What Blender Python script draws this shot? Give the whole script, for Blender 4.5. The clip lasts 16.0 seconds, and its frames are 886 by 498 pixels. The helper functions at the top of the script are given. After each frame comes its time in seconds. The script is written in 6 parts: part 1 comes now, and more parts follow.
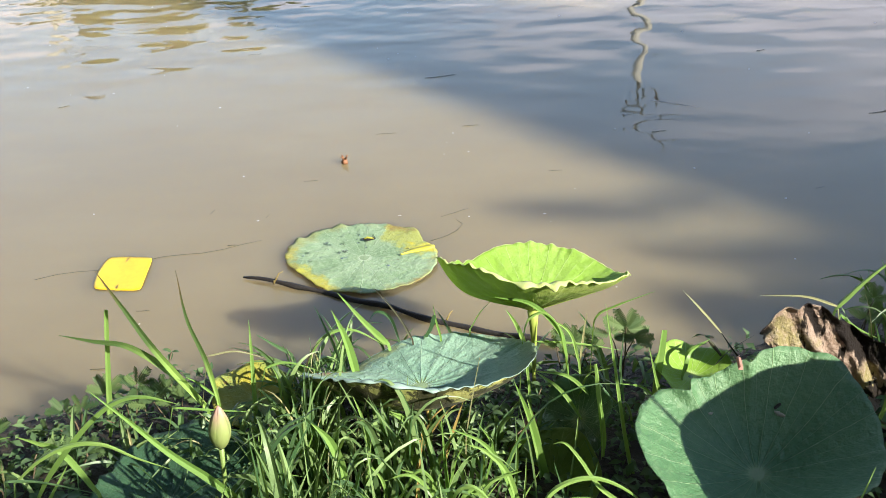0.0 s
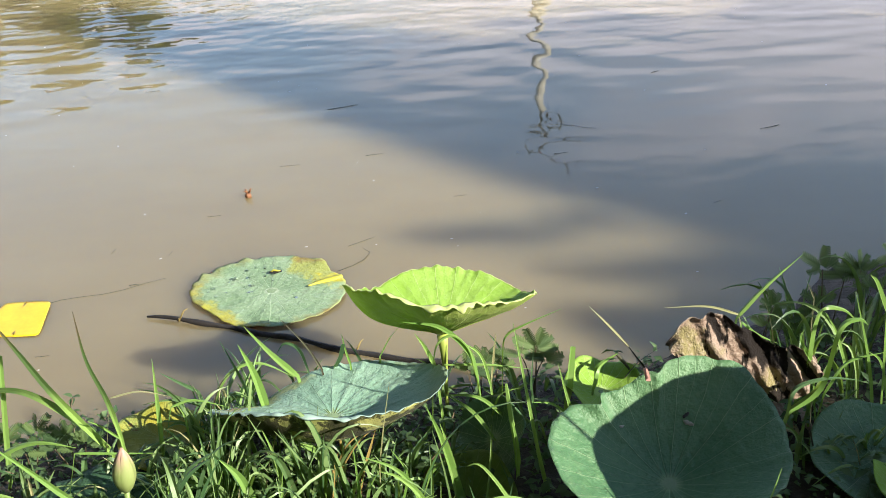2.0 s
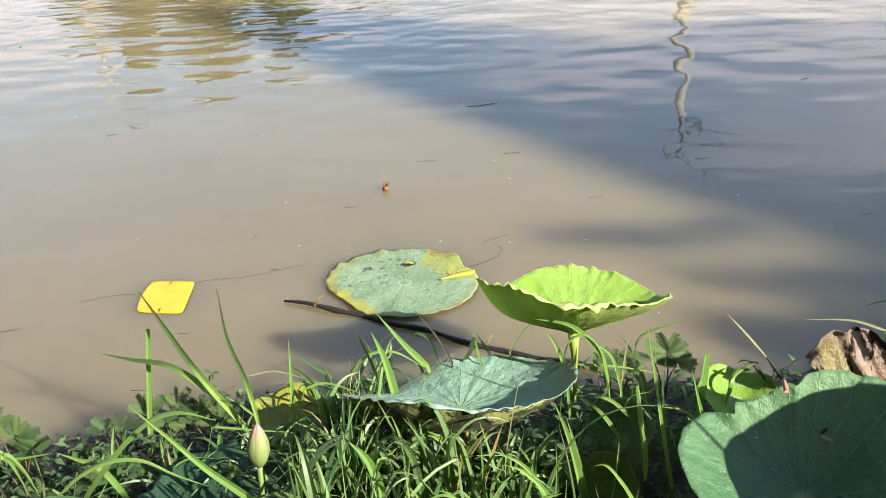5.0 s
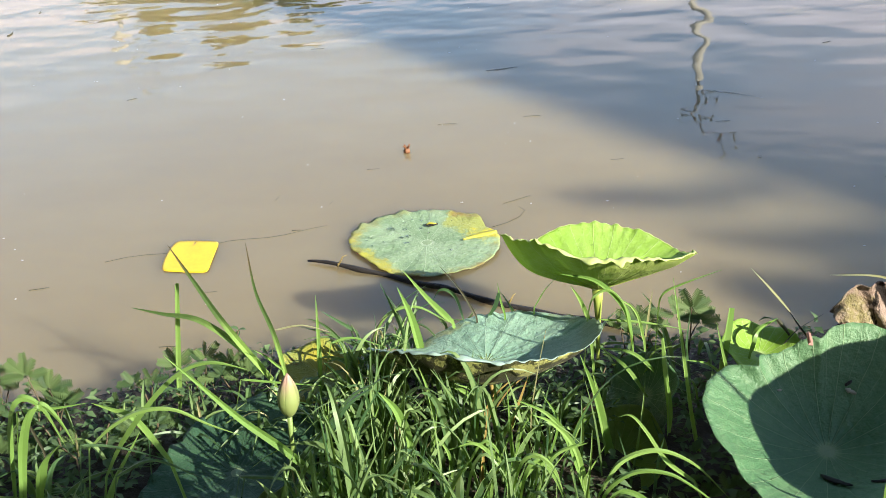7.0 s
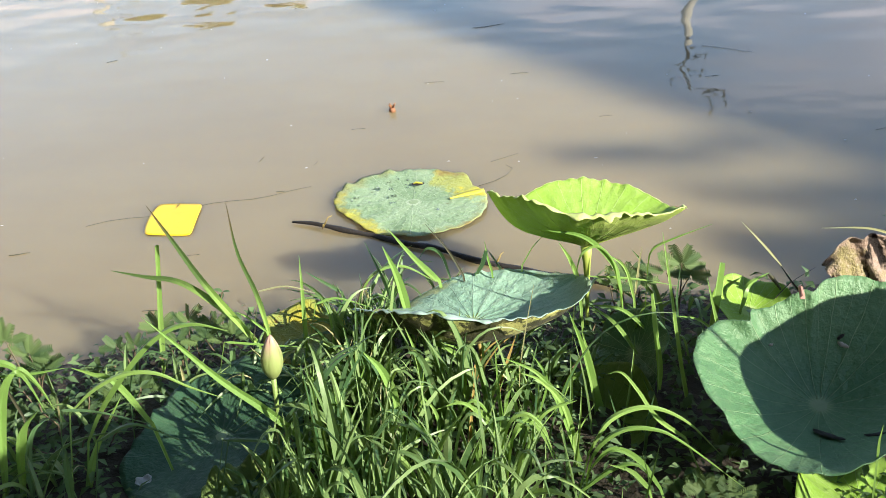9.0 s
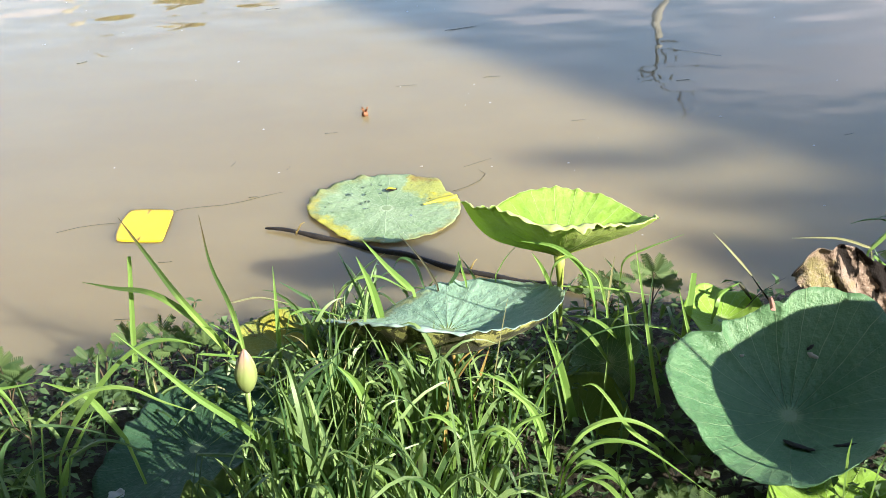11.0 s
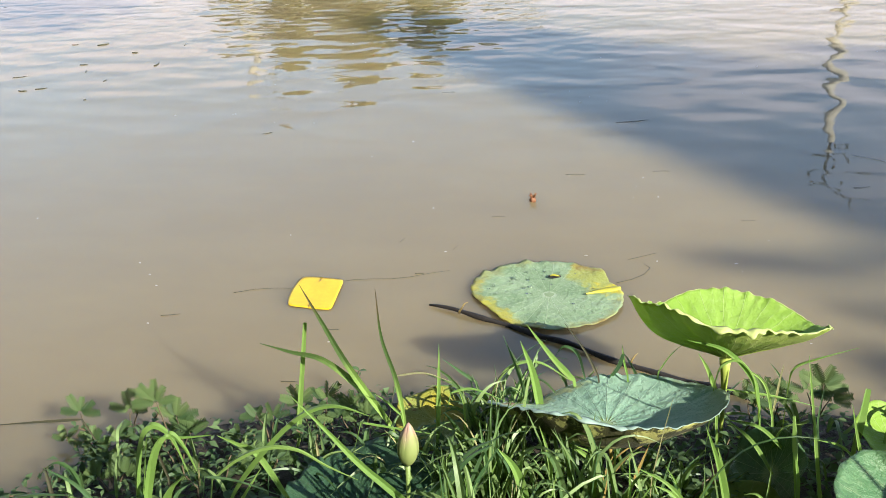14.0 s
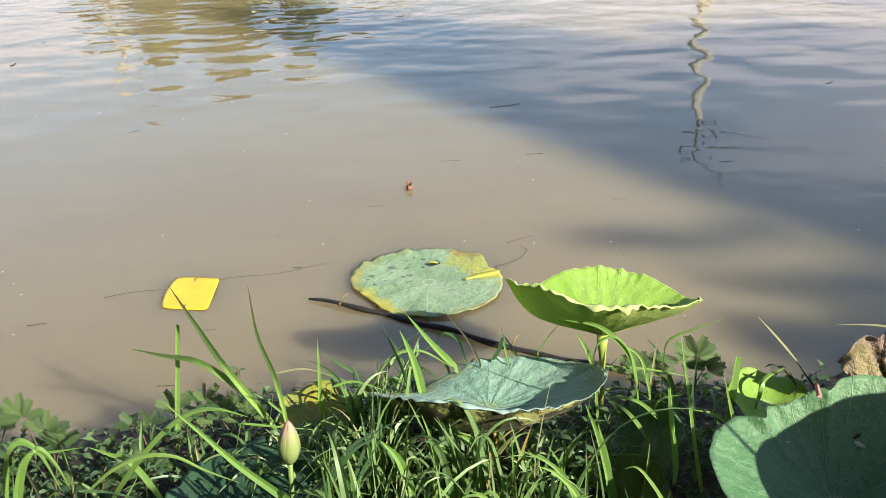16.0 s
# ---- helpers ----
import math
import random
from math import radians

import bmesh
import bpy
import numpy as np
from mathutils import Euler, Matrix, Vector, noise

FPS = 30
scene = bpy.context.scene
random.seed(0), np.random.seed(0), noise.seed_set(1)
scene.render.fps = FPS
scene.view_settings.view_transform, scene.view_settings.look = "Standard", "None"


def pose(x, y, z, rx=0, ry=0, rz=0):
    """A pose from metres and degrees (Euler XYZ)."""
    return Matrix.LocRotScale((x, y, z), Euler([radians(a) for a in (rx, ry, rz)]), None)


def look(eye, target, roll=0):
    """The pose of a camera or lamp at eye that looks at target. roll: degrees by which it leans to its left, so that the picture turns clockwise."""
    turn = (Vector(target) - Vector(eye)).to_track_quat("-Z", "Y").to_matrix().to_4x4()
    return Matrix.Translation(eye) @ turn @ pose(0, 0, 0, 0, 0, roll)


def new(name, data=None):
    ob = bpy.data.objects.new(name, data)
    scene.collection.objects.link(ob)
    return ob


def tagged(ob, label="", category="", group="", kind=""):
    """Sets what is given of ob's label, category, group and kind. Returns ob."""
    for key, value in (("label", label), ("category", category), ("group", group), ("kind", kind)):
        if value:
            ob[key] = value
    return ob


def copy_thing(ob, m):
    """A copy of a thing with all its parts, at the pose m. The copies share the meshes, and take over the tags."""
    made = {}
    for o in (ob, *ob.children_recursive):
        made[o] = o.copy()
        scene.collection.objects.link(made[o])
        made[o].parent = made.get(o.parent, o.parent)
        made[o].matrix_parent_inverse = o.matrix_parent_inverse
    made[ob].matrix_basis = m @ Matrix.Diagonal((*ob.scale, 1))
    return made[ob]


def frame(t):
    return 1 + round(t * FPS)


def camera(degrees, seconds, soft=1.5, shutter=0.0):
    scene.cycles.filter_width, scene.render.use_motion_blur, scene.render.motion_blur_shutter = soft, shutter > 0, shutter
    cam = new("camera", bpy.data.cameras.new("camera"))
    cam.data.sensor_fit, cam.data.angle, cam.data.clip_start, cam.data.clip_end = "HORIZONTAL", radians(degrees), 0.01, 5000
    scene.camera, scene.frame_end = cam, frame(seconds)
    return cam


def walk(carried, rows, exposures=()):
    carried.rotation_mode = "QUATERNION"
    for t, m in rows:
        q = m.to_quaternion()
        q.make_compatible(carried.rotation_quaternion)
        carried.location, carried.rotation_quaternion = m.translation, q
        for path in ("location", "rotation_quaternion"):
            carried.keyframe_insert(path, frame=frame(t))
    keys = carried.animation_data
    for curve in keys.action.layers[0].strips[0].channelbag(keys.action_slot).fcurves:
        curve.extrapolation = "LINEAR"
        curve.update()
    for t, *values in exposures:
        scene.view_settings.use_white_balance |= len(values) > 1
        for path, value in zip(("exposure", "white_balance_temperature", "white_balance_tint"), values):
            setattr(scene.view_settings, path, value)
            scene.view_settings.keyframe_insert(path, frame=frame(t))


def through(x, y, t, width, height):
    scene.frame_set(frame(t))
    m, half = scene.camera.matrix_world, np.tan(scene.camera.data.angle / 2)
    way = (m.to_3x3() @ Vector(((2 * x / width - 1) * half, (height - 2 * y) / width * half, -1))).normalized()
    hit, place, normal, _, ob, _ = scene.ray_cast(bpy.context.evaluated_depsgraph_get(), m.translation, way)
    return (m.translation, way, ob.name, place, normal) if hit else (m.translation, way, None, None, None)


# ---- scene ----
cam = camera(46, 16.0, soft=0.25)
PATH = [
    (0, (-0.042, 0.014, 1.526), (-0.046, 1.791, 0.607), -2.5),
    (0.5, (-0.042, 0.005, 1.537), (0.023, 1.788, 0.633), -2.5),
    (1, (-0.028, 0.014, 1.522), (0.072, 1.803, 0.634), -2.9),
    (1.5, (-0.016, 0.037, 1.547), (0.113, 1.814, 0.639), -3.4),
    (2, (-0.026, 0.016, 1.507), (0.14, 1.809, 0.636), -2.7),
    (2.5, (-0.02, 0.017, 1.507), (0.156, 1.812, 0.643), -2.8),
    (3, (-0.012, 0.015, 1.514), (0.179, 1.816, 0.665), -2.7),
    (3.5, (-0.027, 0.014, 1.493), (0.183, 1.835, 0.693), -2.0),
    (4, (-0.035, 0.009, 1.503), (0.133, 1.839, 0.714), -1.9),
    (4.5, (-0.038, 0.01, 1.489), (-0.06, 1.835, 0.671), -3.0),
    (5, (-0.041, 0.007, 1.496), (-0.121, 1.813, 0.64), -3.3),
    (5.2, (-0.047, 0.014, 1.507), (-0.138, 1.805, 0.62), -3.5),
    (7.3, (-0.066, -0.028, 1.454), (-0.179, 1.751, 0.547), -3.6),
    (7.5, (-0.062, -0.004, 1.439), (-0.178, 1.773, 0.528), -3.5),
    (8, (-0.061, -0.005, 1.439), (-0.173, 1.763, 0.512), -3.8),
    (8.5, (-0.057, 0.0, 1.44), (-0.158, 1.758, 0.492), -4.2),
    (10.8, (-0.071, 0.023, 1.459), (-0.126, 1.758, 0.466), -3.3),
    (11, (-0.061, 0.021, 1.474), (-0.102, 1.765, 0.496), -3.5),
    (11.5, (-0.048, 0.018, 1.475), (-0.046, 1.793, 0.552), -3.2),
    (12, (-0.057, 0.019, 1.476), (-0.03, 1.795, 0.558), -2.9),
    (12.5, (-0.063, 0.009, 1.48), (-0.044, 1.798, 0.585), -2.7),
    (13, (-0.077, 0.004, 1.494), (-0.188, 1.8, 0.619), -2.5),
    (13.5, (-0.095, -0.008, 1.508), (-0.383, 1.786, 0.672), -3.4),
    (14, (-0.101, -0.016, 1.506), (-0.423, 1.777, 0.68), -2.9),
    (14.5, (-0.113, -0.014, 1.506), (-0.459, 1.772, 0.676), -3.2),
    (15, (-0.116, -0.02, 1.503), (-0.479, 1.755, 0.655), -3.9),
    (15.5, (-0.091, -0.016, 1.5), (-0.353, 1.771, 0.641), -3.8),
    (16, (-0.08, 0.007, 1.495), (-0.184, 1.813, 0.641), -2.9),
]
walk(cam, [(t, look(eye, target, roll)) for t, eye, target, roll in PATH],
     [(0.0, 1.27), (2.5, 1.14), (3.5, 1.0), (4.2, 1.03), (5.2, 1.20), (8.0, 1.28), (11.0, 1.50), (12.0, 1.38), (12.5, 1.35), (13.5, 1.10), (15.0, 1.06), (16.0, 1.10)])

# ---- world and sun ----
SUN_AZ = Vector((0.76, -0.65, 0)).normalized()
SUN_EL = radians(28)
SUN = (SUN_AZ * math.cos(SUN_EL) + Vector((0, 0, math.sin(SUN_EL)))).normalized()

world = bpy.data.worlds.new("sky")
scene.world = world
world.use_nodes = True
wn, wl = world.node_tree.nodes, world.node_tree.links
wn.clear()
sky = wn.new("ShaderNodeTexSky")
sky.sky_type, sky.sun_disc = "NISHITA", False
sky.sun_elevation, sky.sun_rotation = SUN_EL, math.atan2(SUN_AZ.x, SUN_AZ.y)
sky.air_density, sky.dust_density, sky.ozone_density = 1.3, 0.2, 4.0
wcoord = wn.new("ShaderNodeTexCoord")
wmap = wn.new("ShaderNodeMapping")
wmap.inputs["Scale"].default_value = (1.0, 1.0, 3.2)
wmap.inputs["Location"].default_value = (0.35, 0.2, 0.1)
wnoise = wn.new("ShaderNodeTexNoise")
wnoise.inputs["Scale"].default_value, wnoise.inputs["Detail"].default_value = 2.3, 7
wsep = wn.new("ShaderNodeSeparateXYZ")
wlow = wn.new("ShaderNodeMath")
wlow.operation, wlow.inputs[1].default_value = "MULTIPLY_ADD", -3.2
wramp = wn.new("ShaderNodeMapRange")
wramp.interpolation_type = "SMOOTHSTEP"
wramp.inputs["From Min"].default_value, wramp.inputs["From Max"].default_value = -0.50, -0.10
wramp.inputs["To Min"].default_value, wramp.inputs["To Max"].default_value = 0.13, 0.95
wmix = wn.new("ShaderNodeMix")
wmix.data_type = "RGBA"
wmix.inputs["B"].default_value = (5.6, 5.45, 6.2, 1)
wback = wn.new("ShaderNodeBackground")
wback.inputs["Strength"].default_value = 0.13
wout = wn.new("ShaderNodeOutputWorld")
wl.new(wcoord.outputs["Generated"], wmap.inputs["Vector"])
wl.new(wmap.outputs["Vector"], wnoise.inputs["Vector"])
wl.new(wcoord.outputs["Generated"], wsep.inputs[0])
wl.new(wsep.outputs["Z"], wlow.inputs[0])
# the cloud bank thickens a little to the east
wside = wn.new("ShaderNodeMath")
wside.operation, wside.inputs[1].default_value = "MULTIPLY_ADD", 0.30
wl.new(wsep.outputs["X"], wside.inputs[0])
wpatch = wn.new("ShaderNodeMath")
wpatch.operation, wpatch.inputs[1].default_value, wpatch.inputs[2].default_value = "MULTIPLY_ADD", 1.4, -0.20
wl.new(wnoise.outputs["Fac"], wpatch.inputs[0])
wl.new(wpatch.outputs[0], wside.inputs[2])
wl.new(wside.outputs[0], wlow.inputs[2])
wl.new(wlow.outputs[0], wramp.inputs["Value"])
wl.new(wramp.outputs["Result"], wmix.inputs["Factor"])
wl.new(sky.outputs["Color"], wmix.inputs["A"])
wl.new(wmix.outputs["Result"], wback.inputs["Color"])
wl.new(wback.outputs["Background"], wout.inputs["Surface"])

sun_data = bpy.data.lights.new("sun", "SUN")
sun_data.energy, sun_data.angle, sun_data.color = 5.0, radians(0.53), (1.0, 0.95, 0.80)
sun_ob = new("sun", sun_data)
sun_ob.matrix_world = look(SUN * 60, (0, 0, 0))


# ---- materials ----
class Mat:
    """A small builder for node materials."""

    def __init__(self, name):
        self.m = bpy.data.materials.new(name)
        self.m.use_nodes = True
        self.n, self.l = self.m.node_tree.nodes, self.m.node_tree.links
        self.b = self.n["Principled BSDF"]
        self.out = self.n["Material Output"]
        self.coord = self.n.new("ShaderNodeTexCoord")

    def put(self, socket, value):
        if isinstance(value, bpy.types.NodeSocket):
            self.l.new(value, socket)
        else:
            socket.default_value = value

    def xyz(self, scale=(1, 1, 1), rot=(0, 0, 0), loc=(0, 0, 0)):
        p = self.n.new("ShaderNodeMapping")
        p.inputs["Scale"].default_value, p.inputs["Rotation"].default_value = scale, rot
        p.inputs["Location"].default_value = loc
        self.l.new(self.coord.outputs["Object"], p.inputs["Vector"])
        return p.outputs["Vector"]

    def noise(self, scale, detail=4, rough=0.55, vec=None):
        p = self.n.new("ShaderNodeTexNoise")
        p.inputs["Scale"].default_value, p.inputs["Detail"].default_value = scale, detail
        p.inputs["Roughness"].default_value = rough
        self.l.new(vec or self.coord.outputs["Object"], p.inputs["Vector"])
        return p.outputs["Fac"]

    def math(self, op, a, b=0.0, c=0.0):
        p = self.n.new("ShaderNodeMath")
        p.operation = op
        for s, v in zip(p.inputs, (a, b, c)):
            self.put(s, v)
        return p.outputs[0]

    def span(self, v, a, b, lo=0.0, hi=1.0):
        p = self.n.new("ShaderNodeMapRange")
        p.interpolation_type = "SMOOTHSTEP"
        for k, x in (("Value", v), ("From Min", a), ("From Max", b), ("To Min", lo), ("To Max", hi)):
            self.put(p.inputs[k], x)
        return p.outputs["Result"]

    def mix(self, f, a, b):
        p = self.n.new("ShaderNodeMix")
        p.data_type = "RGBA"
        self.put(p.inputs["Factor"], f)
        for k, x in (("A", a), ("B", b)):
            self.put(p.inputs[k], (*x, 1) if isinstance(x, tuple) else x)
        return p.outputs["Result"]

    def sep(self, vec=None):
        p = self.n.new("ShaderNodeSeparateXYZ")
        self.l.new(vec or self.coord.outputs["Object"], p.inputs[0])
        return p.outputs

    def rand(self):
        return self.n.new("ShaderNodeObjectInfo").outputs["Random"]

    def island(self):
        return self.n.new("ShaderNodeNewGeometry").outputs["Random Per Island"]

    def bump(self, height, dist, strength=1.0):
        p = self.n.new("ShaderNodeBump")
        p.inputs["Strength"].default_value, p.inputs["Distance"].default_value = strength, dist
        self.l.new(height, p.inputs["Height"])
        self.l.new(p.outputs["Normal"], self.b.inputs["Normal"])
        return p.outputs["Normal"]

    def done(self, color, rough=0.5, glow_through=0.0, through_color=None, spec=None, normal=None):
        self.put(self.b.inputs["Base Color"], (*color, 1) if isinstance(color, tuple) else color)
        self.put(self.b.inputs["Roughness"], rough)
        if spec is not None:
            self.b.inputs["Specular IOR Level"].default_value = spec
        if glow_through:
            t = self.n.new("ShaderNodeBsdfTranslucent")
            c = through_color if through_color is not None else color
            self.put(t.inputs["Color"], (*c, 1) if isinstance(c, tuple) else c)
            if normal:
                self.l.new(normal, t.inputs["Normal"])
            s = self.n.new("ShaderNodeMixShader")
            s.inputs[0].default_value = glow_through
            self.l.new(self.b.outputs[0], s.inputs[1])
            self.l.new(t.outputs[0], s.inputs[2])
            self.l.new(s.outputs[0], self.out.inputs["Surface"])
        return self.m


def veins(k, count):
    """Radial veins of a lotus leaf with forks towards the rim: 1 on a vein; also the distance from the hub."""
    x, y, z = k.sep()
    r = k.math("SQRT", k.math("ADD", k.math("MULTIPLY", x, x), k.math("MULTIPLY", y, y)))
    wob = k.math("MULTIPLY", k.math("SUBTRACT", k.noise(9, 2), 0.5), 0.12)
    a = k.math("ADD", k.math("ARCTAN2", y, x), wob)
    main = k.math("ABSOLUTE", k.math("SINE", k.math("MULTIPLY", a, count / 2)))
    w = k.math("DIVIDE", 0.0011 * count / 2, k.math("ADD", r, 0.004))
    v1 = k.span(main, 0.0, w, 1.0, 0.0)
    fork = k.math("ABSOLUTE", k.math("SINE", k.math("MULTIPLY", a, count)))
    w2 = k.math("DIVIDE", 0.0007 * count, k.math("ADD", r, 0.004))
    v2 = k.math("MULTIPLY", k.span(fork, 0.0, w2, 1.0, 0.0), k.span(r, 0.09, 0.13))
    return k.math("MAXIMUM", v1, k.math("MULTIPLY", v2, 0.6)), r, a


def lotus_mat(name, col, col2, pale, through, amount, radius, edge=None, edge_amount=0.0, rough=0.55, blotch=None, blotch_cut=0.62, patchy=1.1, patch_scale=5.5, sectors=(), relief=0.0055, vein=0.40, spec=0.22):
    k = Mat(name)
    v, r, a = veins(k, 20)
    big, fine = k.noise(7, 3), k.noise(70, 5, 0.65)
    c = k.mix(k.span(big, 0.35, 0.65), col, col2)
    c = k.mix(k.math("MULTIPLY", k.span(fine, 0.45, 0.8), 0.35), c, pale)
    c = k.mix(k.math("MULTIPLY", v, vein), c, pale)
    hub = k.span(r, radius * 0.05, radius * 0.11, 0.75, 0.0)
    c = k.mix(hub, c, pale)
    if edge:
        rr = k.math("ADD", k.math("DIVIDE", r, radius), k.math("MULTIPLY", k.math("SUBTRACT", k.noise(patch_scale, 5, 0.6), 0.5), patchy))
        c = k.mix(k.math("MULTIPLY", k.span(rr, 0.86, 1.06), edge_amount), c, edge)
    x, y, z = k.sep()
    for at, half, inner, colour, strength in sectors:
        # a decayed patch: a wedge of the leaf with a ragged border
        cs = k.math("DIVIDE", k.math("ADD", k.math("MULTIPLY", x, math.cos(radians(at))), k.math("MULTIPLY", y, math.sin(radians(at)))), k.math("ADD", r, 0.001))
        cs = k.math("ADD", cs, k.math("MULTIPLY", k.math("SUBTRACT", k.noise(16, 5, 0.65), 0.5), 0.35))
        rr = k.math("ADD", k.math("DIVIDE", r, radius), k.math("MULTIPLY", k.math("SUBTRACT", k.noise(22, 5, 0.65), 0.5), 0.5))
        edge_at = math.cos(radians(half))
        m = k.math("MULTIPLY", k.span(cs, edge_at - 0.03, edge_at + 0.05), k.span(rr, inner - 0.06, inner + 0.08))
        c = k.mix(k.math("MULTIPLY", m, strength), c, colour)
    if blotch:
        c = k.mix(k.span(k.noise(13, 6, 0.7), blotch_cut, blotch_cut + 0.05), c, blotch)
    h = k.math("ADD", k.math("MULTIPLY", v, 0.12), k.math("ADD", k.math("MULTIPLY", fine, 0.55), k.noise(24, 4, 0.6)))
    n = k.bump(h, relief)
    k.b.inputs["Sheen Weight"].default_value = 0.04
    tc = k.mix(k.math("MULTIPLY", v, 0.6), through, tuple(q * 0.8 for q in through))
    return k.done(c, rough, amount, tc, spec=spec, normal=n)


def blade_mat(name, a, b, tip, through, amount=0.35, shared=True, spec=0.5):
    k = Mat(name)
    rnd = k.island() if shared else k.rand()
    c = k.mix(rnd, a, b)
    c = k.mix(k.span(k.noise(16, 3), 0.55, 0.8, 0, 0.45), c, tip)
    c = k.mix(k.math("MULTIPLY", k.noise(150, 3), 0.25), c, tuple(q * 1.5 for q in a))
    k.bump(k.noise(260, 2), 0.0006, 0.5)
    return k.done(c, 0.42 if spec > 0.3 else 0.6, amount, through, spec=spec)


def mud_mat():
    k = Mat("wet_mud")
    c = k.mix(k.noise(6, 6, 0.6), (0.018, 0.015, 0.011), (0.05, 0.041, 0.03))
    c = k.mix(k.span(k.noise(45, 4), 0.5, 0.8), c, (0.075, 0.062, 0.045))
    k.bump(k.math("ADD", k.noise(25, 6, 0.65), k.noise(6, 3)), 0.02)
    return k.done(c, k.span(k.noise(9, 2), 0.3, 0.7, 0.6, 0.9), spec=0.25)


def water_mat():
    k = Mat("muddy_water")
    x, y, z = k.sep()
    # silt drifting in broad plumes
    silt = k.noise(0.55, 4, 0.6, k.xyz((1, 1.6, 1)))
    c = k.mix(k.span(silt, 0.3, 0.7), (0.214, 0.168, 0.092), (0.240, 0.192, 0.108))
    c = k.mix(k.math("MULTIPLY", k.noise(2.6, 5, 0.6, k.xyz((1, 2.0, 1))), 0.35), c, (0.185, 0.145, 0.092))
    # ripples: oblique swells far out, small wavelets beyond them, still water near the bank
    calm = k.span(y, 3.3, 6.2, 0.10, 1.0)
    far = k.span(y, 4.6, 7.6, 0.12, 1.0)
    swell = k.noise(2.0, 0, 0.4, k.xyz((1.1, 2.1, 1), (0, 0, radians(-32))))
    cross = k.noise(3.0, 0, 0.4, k.xyz((1.0, 1.9, 1), (0, 0, radians(27)), (3, 1, 0)))
    chop = k.noise(9.0, 0, 0.45, k.xyz((1.0, 1.35, 1), (0, 0, radians(-12)), (7, 2, 0)))
    long_waves = k.math("ADD", k.math("MULTIPLY", swell, 1.5), k.math("MULTIPLY", cross, 1.1))
    h = k.math("ADD", k.math("MULTIPLY", long_waves, calm), k.math("MULTIPLY", chop, k.math("MULTIPLY", far, 0.72)))
    k.bump(h, 0.0056)
    k.b.inputs["IOR"].default_value = 1.40
    k.b.inputs["Subsurface Weight"].default_value = 1.0
    k.b.inputs["Subsurface Radius"].default_value = (1.0, 0.85, 0.65)
    k.b.subsurface_method = "BURLEY"
    k.b.inputs["Subsurface Scale"].default_value = 0.28
    return k.done(c, 0.02)


def plain_mat(name, a, b, scale=20, rough=0.7, bump=0.0, metal=0.0, glow_through=0.0):
    k = Mat(name)
    c = k.mix(k.noise(scale, 5, 0.6), a, b)
    c = k.mix(k.math("MULTIPLY", k.noise(scale * 6, 3), 0.3), c, tuple(q * 0.6 for q in a))
    if bump:
        k.bump(k.noise(scale * 2.5, 5, 0.6), bump)
    k.b.inputs["Metallic"].default_value = metal
    return k.done(c, rough, glow_through)


M_MUD = mud_mat()
M_WATER = water_mat()
M_GRASS = blade_mat("grass", (0.032, 0.082, 0.030), (0.270, 0.380, 0.145), (0.37, 0.44, 0.23), (0.24, 0.38, 0.05), 0.24, True, 0.4)
# one blade in two tones: sunlight and shade put into the base colour
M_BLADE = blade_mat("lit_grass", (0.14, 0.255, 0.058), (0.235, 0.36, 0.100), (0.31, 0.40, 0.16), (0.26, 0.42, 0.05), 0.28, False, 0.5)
M_BLADE_SHADE = blade_mat("shaded_grass", (0.055, 0.12, 0.05), (0.09, 0.16, 0.07), (0.12, 0.18, 0.08), (0.14, 0.24, 0.05), 0.3, False)
M_DRY = blade_mat("dry_grass", (0.26, 0.25, 0.12), (0.35, 0.34, 0.18), (0.20, 0.15, 0.07), (0.3, 0.3, 0.12), 0.2, True, 0.2)
def shaded_top_mat():
    """A blade fresh green below, the shade on its upper half put into the colour, brownish at the tip."""
    k = Mat("shade_topped_grass")
    x, y, z = k.sep()
    t = k.math("ADD", z, k.math("MULTIPLY", k.noise(25, 3), 0.06))
    c = k.mix(k.span(t, 0.27, 0.36), (0.22, 0.34, 0.085), (0.055, 0.095, 0.030))
    c = k.mix(k.span(t, 0.44, 0.52), c, (0.10, 0.06, 0.035))
    k.bump(k.noise(260, 2), 0.0006, 0.5)
    return k.done(c, 0.42, 0.2, (0.2, 0.32, 0.05), spec=0.3)


M_BLADE_SHADED_TOP = shaded_top_mat()
M_DARK_STALK = plain_mat("dark_stalk", (0.035, 0.035, 0.02), (0.08, 0.075, 0.04), 60)
M_PAD = lotus_mat("floating_pad", (0.175, 0.280, 0.150), (0.270, 0.380, 0.235), (0.54, 0.62, 0.48), (0.25, 0.32, 0.06), 0.10, 0.245, relief=0.007, vein=0.55,
                  edge=(0.27, 0.24, 0.05), edge_amount=0.55, patchy=0.7, patch_scale=14,
                  blotch=(0.16, 0.17, 0.07), blotch_cut=0.66,
                  sectors=((38, 36, 0.52, (0.37, 0.37, 0.05), 0.72), (14, 9, 0.45, (0.62, 0.52, 0.03), 0.9), (58, 14, 0.82, (0.26, 0.17, 0.05), 0.8), (216, 26, 0.72, (0.44, 0.40, 0.04), 0.8), (246, 20, 0.80, (0.36, 0.32, 0.05), 0.85),
                           (290, 34, 0.93, (0.20, 0.13, 0.04), 0.8), (180, 24, 0.92, (0.36, 0.32, 0.06), 0.8), (82, 7, 0.94, (0.05, 0.03, 0.02), 0.9), (268, 5, 0.95, (0.06, 0.02, 0.015), 0.9), (200, 4, 0.9, (0.06, 0.04, 0.02), 0.9)))
